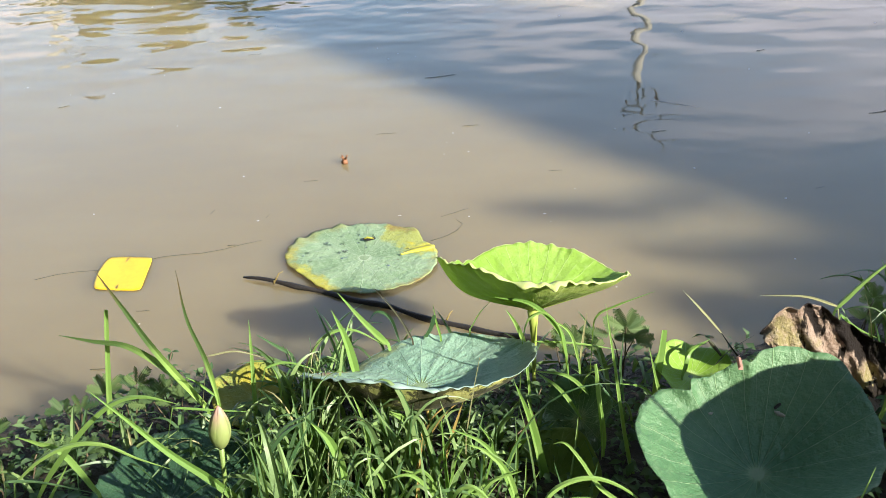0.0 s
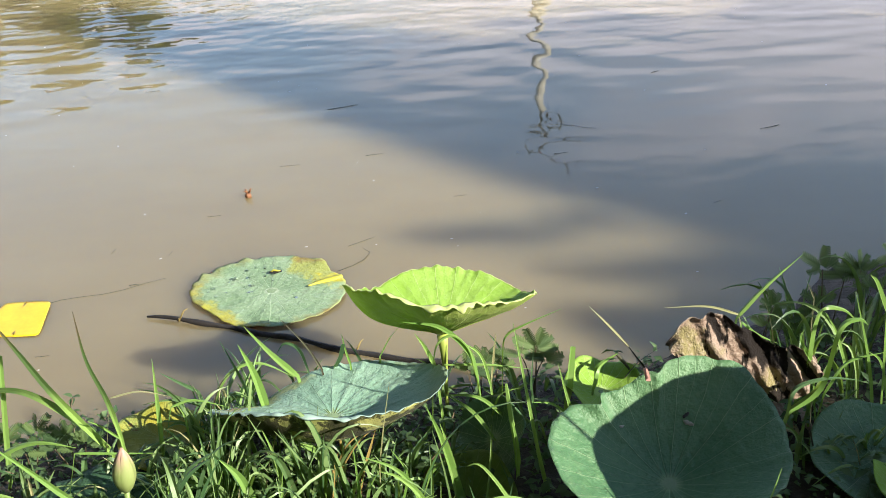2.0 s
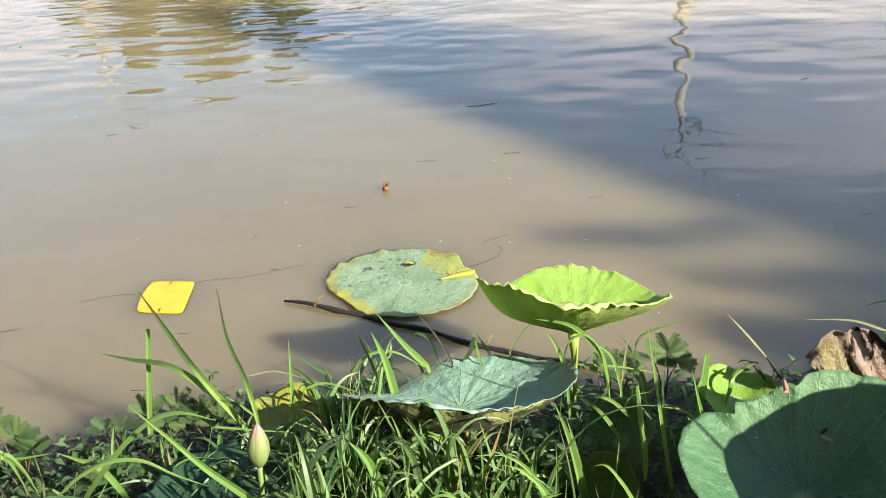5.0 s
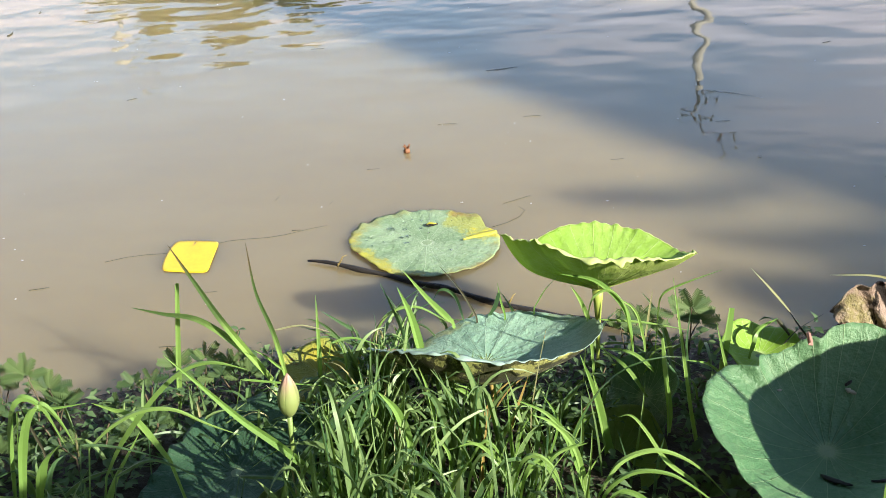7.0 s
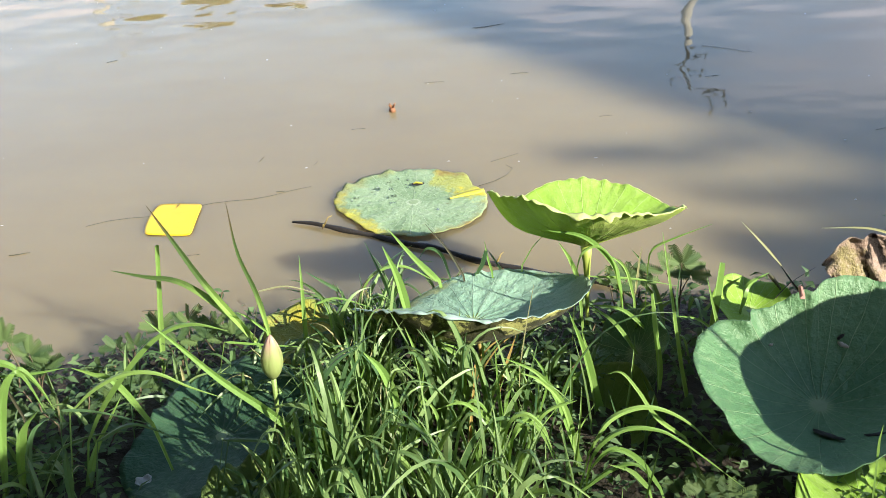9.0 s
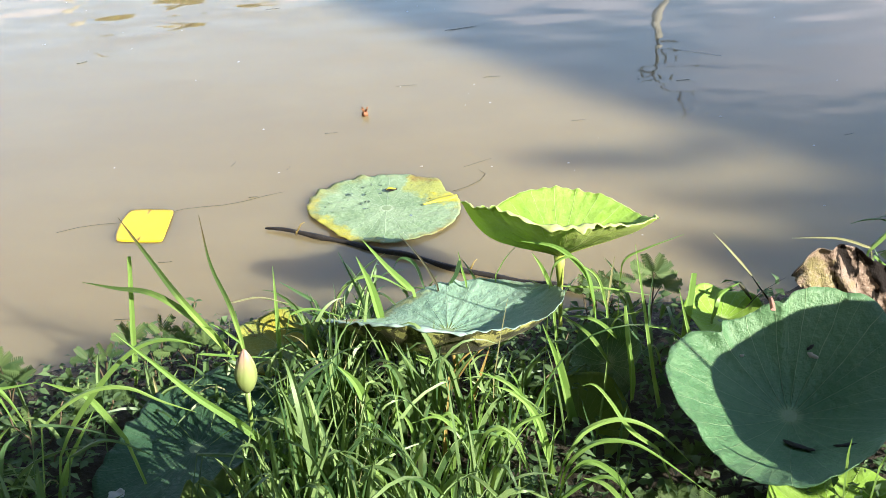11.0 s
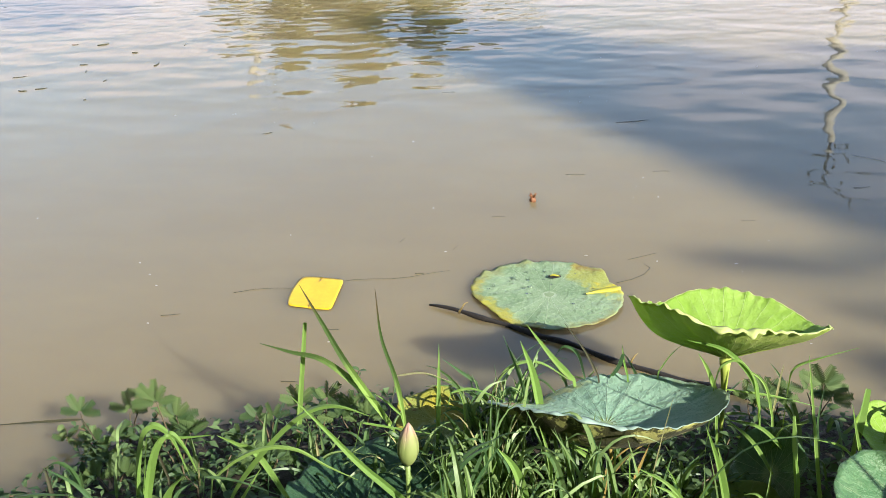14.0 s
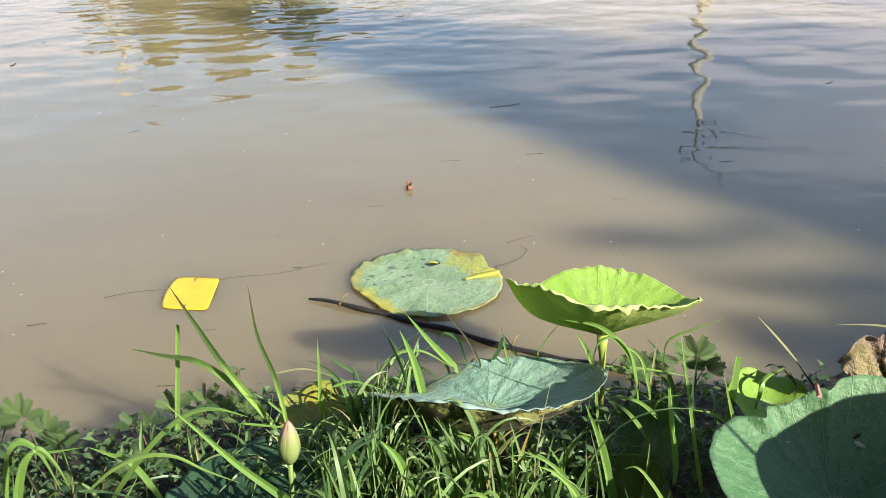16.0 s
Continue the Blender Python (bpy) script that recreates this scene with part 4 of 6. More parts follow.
def flecks():
    r = random.Random(9)
    vs, fs = [], []
    for i in range(70):
        x, y = r.uniform(-2.6, 2.4), r.uniform(2.5, 6.5)
        if y < shore_y(x) + 0.25 or (abs(x + 0.30) < 0.3 and abs(y - 2.91) < 0.3):
            continue
        s = r.uniform(0.0015, 0.0055)
        k0, n = len(vs), 6
        for q in range(n):
            a = q * 2 * math.pi / n
            vs.append((x + s * math.cos(a) * r.uniform(0.6, 1.6), y + s * math.sin(a) * r.uniform(0.6, 1.2), 0.0015))
        vs.append((x, y, 0.004))
        fs += [(k0 + q, k0 + (q + 1) % n, k0 + n) for q in range(n)]
    tagged(from_lists("floating_flecks", vs, fs, M_FLECK), "scattered pale specks of debris floating on the water", "debris", kind="stuff")


flecks()


def drops():
    r = random.Random(12)
    first = None
    for i in range(26):
        a, q = r.uniform(1.6, 3.4), 0.19 * math.sqrt(r.uniform(0.08, 1))
        if i > 15:
            a, q = r.uniform(0, 6.28), 0.2 * math.sqrt(r.uniform(0.1, 1))
        s = r.uniform(0.0028, 0.008) if i else 0.012
        m = pose(PAD_AT[0] + q * math.cos(a), PAD_AT[1] + q * math.sin(a), 0.0105)
        if first is None:
            bm = bmesh.new()
            bmesh.ops.create_uvsphere(bm, u_segments=14, v_segments=8, radius=1)
            for v in bm.verts:
                v.co.z *= 0.45
            first = tagged(link("water_drop", bm, M_DROP), "clear water drop lying on the lotus pad", "water drop", "drops on the pad")
            first.matrix_world = m @ Matrix.Diagonal((s, s, s, 1))
        else:
            c = copy_thing(first, m)
            c.scale = (s, s * r.uniform(0.7, 1), s)


drops()


# ---- grass ----
def ribbon(vs, fs, pts, width, fold=0.62, side=None, blunt=False):
    """A folded, tapering leaf blade along pts (a list of Vectors)."""
    k0 = len(vs)
    n = len(pts)
    for i, p in enumerate(pts):
        t = i / (n - 1)
        d = (pts[min(i + 1, n - 1)] - pts[max(i - 1, 0)]).normalized()
        s = d.cross(Vector((0, 0, 1))) if side is None else side - d * side.dot(d)
        if s.length < 0.05:
            s = Vector((1, 0.2, 0))
        s.normalize()
        u = s.cross(d)
        w = width * 0.5 * min(1.0, 0.4 + t * 2.2) * (1 - (0.35 if blunt else 1.0) * t ** 1.9) + 0.0004
        keel = tuple(p - u * w * fold * 0.3)
        vs += [tuple(p - s * w + u * w * fold), keel, keel, tuple(p + s * w + u * w * fold)]
    for i in range(n - 1):
        a = k0 + 4 * i
        fs += [(a, a + 1, a + 5, a + 4), (a + 2, a + 3, a + 7, a + 6)]


def curve_through(pts, n):
    """n + 1 points along a smooth curve through pts."""
    p = [pts[0] * 2 - pts[1], *pts, pts[-1] * 2 - pts[-2]]
    out = []
    for i in range(n + 1):
        q = i / n * (len(pts) - 1)
        k = min(int(q), len(pts) - 2)
        t = q - k
        a, b, c, d = p[k:k + 4]
        out.append((b * 2 + (c - a) * t + (a * 2 - b * 5 + c * 4 - d) * t * t + (b * 3 - a - c * 3 + d) * t ** 3) / 2)
    return out


BLADE_KINDS = {"g": (M_BLADE, "bright green sunlit grass blade on the bank"), "t": (M_BLADE_SHADED_TOP, "green grass blade on the bank, its upper half coloured as in shade"), "b": (M_BLADE_SHADE, "dull bluish-green grass blade in a shaded tone on the bank"),
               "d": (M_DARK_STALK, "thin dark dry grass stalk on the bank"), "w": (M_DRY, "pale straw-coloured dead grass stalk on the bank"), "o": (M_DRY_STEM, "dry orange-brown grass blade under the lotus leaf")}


def blade(pts, width, tone, form=""):
    """One grass blade that stands out, from its base to its tip, with its sheath going down to the mud; "cut": a blunt end, "free": hanging from a neighbour."""
    pts = [Vector(p) for p in pts]
    way = pts[-1] - pts[0]
    line = curve_through(pts, 5 * len(pts))
    if form != "free":
        lean = (pts[0] - pts[1]).normalized() * 0.05
        foot = Vector((pts[0].x + lean.x, pts[0].y - 0.01, 0))
        foot.z = min(ground_z(foot.x, foot.y) - 0.01, pts[0].z - 0.01)
        line = [foot, foot.lerp(line[0], 0.5)] + line
    side = Vector((0.85, 0.45, 0.28)) if abs(way.x) < 0.6 * way.length else Vector((0.15, 0.6, 0.75))
    vs, fs = [], []
    ribbon(vs, fs, line, width * 0.84, side=side, blunt=form == "cut")
    mat, txt = BLADE_KINDS[tone]
    tagged(from_lists("grass_blade", vs, fs, mat), txt, "grass blade", "grass blades")


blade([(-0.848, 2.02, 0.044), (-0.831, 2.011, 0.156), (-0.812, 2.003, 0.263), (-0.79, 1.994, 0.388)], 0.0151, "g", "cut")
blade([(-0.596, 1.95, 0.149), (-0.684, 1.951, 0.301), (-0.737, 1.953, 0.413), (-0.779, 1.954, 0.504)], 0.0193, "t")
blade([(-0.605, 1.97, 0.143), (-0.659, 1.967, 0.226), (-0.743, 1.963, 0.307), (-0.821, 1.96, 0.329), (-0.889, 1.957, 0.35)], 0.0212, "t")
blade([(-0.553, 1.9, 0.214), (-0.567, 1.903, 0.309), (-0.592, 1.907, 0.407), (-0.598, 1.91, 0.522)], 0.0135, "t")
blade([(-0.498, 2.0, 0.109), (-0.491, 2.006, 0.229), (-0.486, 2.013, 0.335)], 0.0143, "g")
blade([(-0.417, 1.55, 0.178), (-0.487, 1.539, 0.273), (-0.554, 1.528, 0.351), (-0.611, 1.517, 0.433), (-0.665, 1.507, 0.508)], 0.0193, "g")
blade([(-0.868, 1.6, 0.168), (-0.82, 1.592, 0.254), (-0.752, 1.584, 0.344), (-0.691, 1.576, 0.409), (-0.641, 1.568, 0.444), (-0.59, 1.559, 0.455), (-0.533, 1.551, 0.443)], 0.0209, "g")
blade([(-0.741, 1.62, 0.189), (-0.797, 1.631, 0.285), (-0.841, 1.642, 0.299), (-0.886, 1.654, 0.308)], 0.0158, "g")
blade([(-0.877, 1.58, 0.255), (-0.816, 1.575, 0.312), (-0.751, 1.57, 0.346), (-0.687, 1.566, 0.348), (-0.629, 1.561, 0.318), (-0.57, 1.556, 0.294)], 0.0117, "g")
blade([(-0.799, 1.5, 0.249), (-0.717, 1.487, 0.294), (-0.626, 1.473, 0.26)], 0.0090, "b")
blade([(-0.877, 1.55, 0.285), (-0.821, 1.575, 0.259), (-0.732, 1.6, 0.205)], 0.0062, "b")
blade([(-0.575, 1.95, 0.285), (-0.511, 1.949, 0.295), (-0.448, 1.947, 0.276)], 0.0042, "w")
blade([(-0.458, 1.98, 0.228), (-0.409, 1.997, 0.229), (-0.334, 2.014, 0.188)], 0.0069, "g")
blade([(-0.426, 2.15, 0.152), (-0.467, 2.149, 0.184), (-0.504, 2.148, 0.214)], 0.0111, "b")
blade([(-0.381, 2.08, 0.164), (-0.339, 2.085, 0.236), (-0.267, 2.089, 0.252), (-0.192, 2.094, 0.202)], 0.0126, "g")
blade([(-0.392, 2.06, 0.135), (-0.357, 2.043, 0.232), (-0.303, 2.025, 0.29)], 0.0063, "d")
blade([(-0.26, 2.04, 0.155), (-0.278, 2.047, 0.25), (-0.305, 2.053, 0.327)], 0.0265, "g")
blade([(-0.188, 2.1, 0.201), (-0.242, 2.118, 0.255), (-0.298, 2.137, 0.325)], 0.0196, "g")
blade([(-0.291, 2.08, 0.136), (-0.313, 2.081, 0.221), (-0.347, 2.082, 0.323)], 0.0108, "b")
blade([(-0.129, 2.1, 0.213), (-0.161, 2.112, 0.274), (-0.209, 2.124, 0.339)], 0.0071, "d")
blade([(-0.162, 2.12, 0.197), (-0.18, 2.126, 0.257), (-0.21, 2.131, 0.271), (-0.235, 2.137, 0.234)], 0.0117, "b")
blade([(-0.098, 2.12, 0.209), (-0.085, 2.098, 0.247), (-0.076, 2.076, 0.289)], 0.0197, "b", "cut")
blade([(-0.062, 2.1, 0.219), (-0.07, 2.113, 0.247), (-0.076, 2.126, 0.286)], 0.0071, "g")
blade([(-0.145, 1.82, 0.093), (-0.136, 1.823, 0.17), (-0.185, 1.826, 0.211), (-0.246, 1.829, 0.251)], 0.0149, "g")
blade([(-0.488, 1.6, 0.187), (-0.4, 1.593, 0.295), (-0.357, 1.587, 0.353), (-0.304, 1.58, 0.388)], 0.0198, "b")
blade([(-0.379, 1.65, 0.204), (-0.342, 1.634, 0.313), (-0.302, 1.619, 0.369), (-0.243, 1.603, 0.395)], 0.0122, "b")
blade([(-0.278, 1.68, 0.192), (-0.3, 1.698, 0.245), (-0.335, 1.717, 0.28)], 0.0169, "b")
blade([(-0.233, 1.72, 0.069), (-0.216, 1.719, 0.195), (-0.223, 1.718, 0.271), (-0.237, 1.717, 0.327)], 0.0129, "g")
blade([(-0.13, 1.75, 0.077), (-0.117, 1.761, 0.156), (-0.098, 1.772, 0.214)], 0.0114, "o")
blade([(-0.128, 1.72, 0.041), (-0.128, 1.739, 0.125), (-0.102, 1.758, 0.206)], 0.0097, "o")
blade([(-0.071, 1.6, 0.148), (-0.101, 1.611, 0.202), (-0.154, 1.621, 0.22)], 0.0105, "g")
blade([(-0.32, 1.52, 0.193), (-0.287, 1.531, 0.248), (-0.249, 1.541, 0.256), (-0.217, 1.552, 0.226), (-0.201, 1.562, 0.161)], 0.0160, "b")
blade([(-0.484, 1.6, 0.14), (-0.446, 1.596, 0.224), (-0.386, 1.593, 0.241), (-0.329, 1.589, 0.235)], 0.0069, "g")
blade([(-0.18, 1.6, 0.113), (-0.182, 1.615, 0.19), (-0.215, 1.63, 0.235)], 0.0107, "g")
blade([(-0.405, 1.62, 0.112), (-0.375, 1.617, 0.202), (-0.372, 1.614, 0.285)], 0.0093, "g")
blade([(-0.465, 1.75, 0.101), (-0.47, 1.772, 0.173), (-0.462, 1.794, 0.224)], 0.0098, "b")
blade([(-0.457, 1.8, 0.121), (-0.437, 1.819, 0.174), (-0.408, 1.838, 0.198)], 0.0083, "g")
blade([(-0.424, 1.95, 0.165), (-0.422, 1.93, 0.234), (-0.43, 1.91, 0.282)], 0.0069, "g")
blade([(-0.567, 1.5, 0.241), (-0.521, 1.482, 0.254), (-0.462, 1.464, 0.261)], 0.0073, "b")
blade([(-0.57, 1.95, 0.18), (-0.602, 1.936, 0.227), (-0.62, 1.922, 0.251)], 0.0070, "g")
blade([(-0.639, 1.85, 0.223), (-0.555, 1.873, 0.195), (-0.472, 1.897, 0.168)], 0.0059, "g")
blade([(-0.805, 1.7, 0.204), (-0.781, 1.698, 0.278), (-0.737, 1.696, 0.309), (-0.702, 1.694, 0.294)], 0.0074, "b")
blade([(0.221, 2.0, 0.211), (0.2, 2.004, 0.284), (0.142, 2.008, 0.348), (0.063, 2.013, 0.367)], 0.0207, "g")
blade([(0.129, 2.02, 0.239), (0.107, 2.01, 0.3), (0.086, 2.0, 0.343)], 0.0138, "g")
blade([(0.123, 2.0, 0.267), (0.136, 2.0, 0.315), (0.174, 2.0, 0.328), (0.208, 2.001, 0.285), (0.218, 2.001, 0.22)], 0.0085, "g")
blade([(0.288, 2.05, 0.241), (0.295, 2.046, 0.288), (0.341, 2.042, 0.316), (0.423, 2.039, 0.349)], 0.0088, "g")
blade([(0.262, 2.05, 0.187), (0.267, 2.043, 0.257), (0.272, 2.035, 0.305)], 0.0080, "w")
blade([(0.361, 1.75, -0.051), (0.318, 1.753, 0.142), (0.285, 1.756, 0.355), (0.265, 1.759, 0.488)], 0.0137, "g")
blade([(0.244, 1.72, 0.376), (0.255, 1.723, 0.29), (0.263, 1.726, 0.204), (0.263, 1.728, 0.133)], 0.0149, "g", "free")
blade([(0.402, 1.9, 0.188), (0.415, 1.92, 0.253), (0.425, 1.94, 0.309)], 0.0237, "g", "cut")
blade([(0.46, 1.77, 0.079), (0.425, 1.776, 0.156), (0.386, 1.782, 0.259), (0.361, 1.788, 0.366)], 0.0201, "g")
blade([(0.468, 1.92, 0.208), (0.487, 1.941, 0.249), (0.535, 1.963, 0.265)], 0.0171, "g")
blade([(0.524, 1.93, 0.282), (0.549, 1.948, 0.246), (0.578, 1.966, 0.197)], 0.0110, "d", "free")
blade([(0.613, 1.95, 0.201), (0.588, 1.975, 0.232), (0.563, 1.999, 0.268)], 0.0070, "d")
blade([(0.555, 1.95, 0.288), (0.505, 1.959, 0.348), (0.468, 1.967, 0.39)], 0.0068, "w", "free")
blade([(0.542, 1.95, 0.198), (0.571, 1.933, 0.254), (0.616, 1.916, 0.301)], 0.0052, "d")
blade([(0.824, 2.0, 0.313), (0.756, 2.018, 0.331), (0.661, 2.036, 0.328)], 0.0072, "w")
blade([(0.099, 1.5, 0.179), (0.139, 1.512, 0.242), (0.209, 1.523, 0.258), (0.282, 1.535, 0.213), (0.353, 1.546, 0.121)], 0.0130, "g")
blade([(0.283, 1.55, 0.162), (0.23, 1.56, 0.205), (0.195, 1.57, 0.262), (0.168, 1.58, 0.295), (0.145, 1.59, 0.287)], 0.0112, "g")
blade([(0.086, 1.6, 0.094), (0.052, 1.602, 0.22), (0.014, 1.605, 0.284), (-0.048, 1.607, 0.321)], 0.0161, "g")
blade([(-0.018, 1.58, 0.133), (0.003, 1.591, 0.187), (0.081, 1.601, 0.223)], 0.0120, "g")
blade([(0.148, 1.75, 0.006), (0.137, 1.74, 0.125), (0.112, 1.731, 0.248), (0.083, 1.721, 0.343)], 0.0249, "g")
blade([(0.238, 1.85, 0.145), (0.191, 1.867, 0.215), (0.132, 1.883, 0.261)], 0.0125, "g", "free")
blade([(0.267, 1.88, 0.179), (0.209, 1.884, 0.237), (0.136, 1.887, 0.252)], 0.0109, "g", "free")
blade([(0.238, 1.9, 0.175), (0.255, 1.889, 0.237), (0.301, 1.878, 0.258)], 0.0101, "g")
blade([(-0.061, 1.48, 0.209), (-0.041, 1.469, 0.286), (-0.011, 1.458, 0.303), (0.018, 1.447, 0.278), (0.029, 1.436, 0.24)], 0.0127, "g")
blade([(0.15, 2.02, 0.243), (0.256, 2.038, 0.22), (0.36, 2.055, 0.185)], 0.0060, "g", "free")
blade([(0.333, 1.88, 0.167), (0.327, 1.904, 0.239), (0.337, 1.929, 0.31)], 0.0084, "b")
blade([(0.416, 1.85, 0.172), (0.361, 1.829, 0.238), (0.309, 1.809, 0.265)], 0.0075, "g", "free")
blade([(0.082, 1.75, 0.141), (0.095, 1.765, 0.158), (0.12, 1.78, 0.16)], 0.0080, "g")
blade([(0.022, 1.68, 0.142), (0.035, 1.676, 0.22), (0.007, 1.671, 0.284)], 0.0085, "g")
blade([(-0.056, 1.6, 0.156), (-0.041, 1.583, 0.26), (-0.011, 1.565, 0.332)], 0.0090, "g")
blade([(0.22, 1.62, 0.067), (0.224, 1.61, 0.165), (0.233, 1.599, 0.228)], 0.0110, "b")
blade([(0.167, 1.62, 0.07), (0.176, 1.633, 0.111), (0.155, 1.647, 0.196)], 0.0094, "b")
blade([(0.281, 1.7, -0.007), (0.267, 1.719, 0.074), (0.229, 1.737, 0.179)], 0.0083, "b")
blade([(-0.016, 1.7, 0.232), (-0.001, 1.677, 0.346), (0.014, 1.654, 0.447)], 0.0031, "w")
blade([(0.251, 2.0, 0.193), (0.229, 2.006, 0.271), (0.179, 2.011, 0.31)], 0.0095, "g")
blade([(0.008, 2.1, 0.234), (0.031, 2.077, 0.291), (0.061, 2.054, 0.339)], 0.0062, "g")
blade([(0.603, 1.34, 0.281), (0.63, 1.351, 0.338), (0.651, 1.362, 0.392)], 0.0083, "g")
blade([(0.558, 1.36, 0.263), (0.553, 1.352, 0.303), (0.552, 1.343, 0.344)], 0.0083, "g")
blade([(-1.033, 1.55, 0.093), (-0.999, 1.558, 0.259), (-0.972, 1.565, 0.341), (-0.944, 1.573, 0.364), (-0.921, 1.58, 0.323), (-0.907, 1.588, 0.258)], 0.0216, "g")
blade([(-0.961, 1.52, 0.122), (-0.956, 1.536, 0.192), (-0.938, 1.552, 0.242), (-0.903, 1.568, 0.26)], 0.0161, "b")
blade([(-0.85, 1.45, 0.175), (-0.844, 1.45, 0.224), (-0.836, 1.451, 0.276)], 0.0197, "b")
blade([(-0.886, 1.58, 0.06), (-0.857, 1.605, 0.149), (-0.789, 1.63, 0.257)], 0.0197, "g")
blade([(-0.345, 1.45, 0.166), (-0.303, 1.44, 0.255), (-0.245, 1.431, 0.336)], 0.0270, "b")
blade([(-0.174, 1.5, 0.141), (-0.194, 1.479, 0.253), (-0.227, 1.458, 0.316)], 0.0130, "g")
blade([(-0.255, 1.45, 0.237), (-0.228, 1.455, 0.201), (-0.21, 1.46, 0.151)], 0.0138, "g")
blade([(-0.557, 1.5, 0.24), (-0.5, 1.477, 0.255), (-0.451, 1.453, 0.26)], 0.0087, "b")
blade([(-0.292, 1.48, 0.123), (-0.254, 1.465, 0.22), (-0.211, 1.45, 0.278)], 0.0116, "g")
blade([(-0.439, 1.5, 0.112), (-0.405, 1.495, 0.201), (-0.368, 1.491, 0.273)], 0.0097, "g")
blade([(-0.381, 1.5, 0.109), (-0.36, 1.506, 0.172), (-0.36, 1.511, 0.239)], 0.0089, "g")
blade([(-0.524, 1.45, 0.16), (-0.526, 1.433, 0.216), (-0.551, 1.416, 0.249)], 0.0087, "b")
blade([(0.093, 1.5, 0.088), (0.106, 1.491, 0.182), (0.152, 1.482, 0.239), (0.21, 1.473, 0.248), (0.263, 1.463, 0.223), (0.375, 1.454, 0.121)], 0.0126, "g")
blade([(-0.035, 1.52, 0.076), (-0.01, 1.538, 0.165), (0.056, 1.557, 0.254)], 0.0104, "g")
blade([(0.078, 1.42, 0.16), (0.13, 1.414, 0.211), (0.175, 1.408, 0.223), (0.215, 1.401, 0.171)], 0.0112, "g")
blade([(-0.107, 1.52, 0.079), (-0.107, 1.543, 0.148), (-0.114, 1.566, 0.211)], 0.0104, "g")
blade([(-0.06, 1.5, 0.095), (-0.049, 1.513, 0.188), (0.005, 1.526, 0.236), (0.054, 1.54, 0.106)], 0.0125, "g")
blade([(-0.153, 1.58, 0.174), (-0.113, 1.576, 0.248), (-0.078, 1.572, 0.214), (-0.068, 1.568, 0.125)], 0.0096, "g")
blade([(0.078, 1.75, 0.146), (0.109, 1.748, 0.179), (0.094, 1.746, 0.143)], 0.0080, "g")
blade([(0.818, 2.0, 0.306), (0.883, 2.001, 0.382), (0.96, 2.002, 0.451)], 0.0144, "g")
blade([(0.811, 1.95, 0.325), (0.857, 1.957, 0.282), (0.908, 1.964, 0.249)], 0.0088, "g")
blade([(0.939, 1.85, 0.124), (0.926, 1.852, 0.283), (0.94, 1.855, 0.389), (0.992, 1.857, 0.388), (1.031, 1.86, 0.353)], 0.0200, "g")
blade([(0.868, 1.8, 0.177), (0.934, 1.801, 0.237), (0.96, 1.803, 0.37), (1.003, 1.804, 0.392), (1.027, 1.806, 0.374)], 0.0227, "g")
blade([(1.089, 1.85, 0.127), (1.063, 1.856, 0.265), (1.018, 1.862, 0.427)], 0.0149, "g")
blade([(1.018, 1.85, 0.225), (0.996, 1.872, 0.312), (0.974, 1.894, 0.363)], 0.0108, "g")
blade([(1.118, 1.9, 0.345), (1.085, 1.9, 0.419), (1.069, 1.901, 0.44)], 0.0164, "g")
blade([(0.936, 1.85, 0.264), (0.901, 1.847, 0.327), (0.905, 1.843, 0.357)], 0.0123, "g")
blade([(0.855, 1.78, 0.183), (0.872, 1.787, 0.244), (0.945, 1.795, 0.259), (1.027, 1.802, 0.24)], 0.0139, "b")
blade([(0.929, 1.75, 0.05), (0.892, 1.737, 0.169), (0.879, 1.724, 0.256)], 0.0063, "d")
blade([(1.103, 1.82, 0.165), (1.069, 1.81, 0.274), (1.033, 1.8, 0.312)], 0.0110, "g")
blade([(1.05, 2.1, 0.278), (1.05, 2.124, 0.291), (1.049, 2.148, 0.305)], 0.0058, "w")
blade([(0.955, 1.82, 0.203), (0.998, 1.821, 0.275), (1.085, 1.822, 0.293)], 0.0106, "g")
blade([(-1.077, 1.62, 0.121), (-1.054, 1.621, 0.255), (-1.028, 1.622, 0.331), (-0.999, 1.623, 0.346), (-0.967, 1.624, 0.314), (-0.945, 1.625, 0.225)], 0.0257, "g")
blade([(-0.98, 1.55, 0.185), (-0.944, 1.526, 0.267), (-0.89, 1.501, 0.324)], 0.0276, "g")
blade([(-1.386, 1.98, 0.1), (-1.511, 1.976, 0.087), (-1.639, 1.972, 0.072)], 0.0080, "d")
blade([(-1.249, 1.6, 0.124), (-1.25, 1.604, 0.186), (-1.255, 1.608, 0.237)], 0.0105, "d", "cut")
blade([(-1.419, 1.6, 0.122), (-1.292, 1.576, 0.187), (-1.166, 1.552, 0.217)], 0.0127, "b")
blade([(-1.125, 1.58, 0.15), (-1.178, 1.586, 0.215), (-1.247, 1.592, 0.249)], 0.0127, "b")
blade([(-1.039, 1.65, 0.297), (-0.967, 1.657, 0.296), (-0.902, 1.663, 0.302)], 0.0082, "g")
blade([(-0.99, 1.62, 0.221), (-0.992, 1.598, 0.303), (-0.988, 1.576, 0.364)], 0.0066, "d")
blade([(-0.111, 1.82, 0.136), (-0.071, 1.82, 0.206), (0.027, 1.82, 0.268)], 0.0073, "o")
blade([(-0.099, 1.82, 0.135), (-0.046, 1.82, 0.212), (0.036, 1.82, 0.264)], 0.0061, "o")
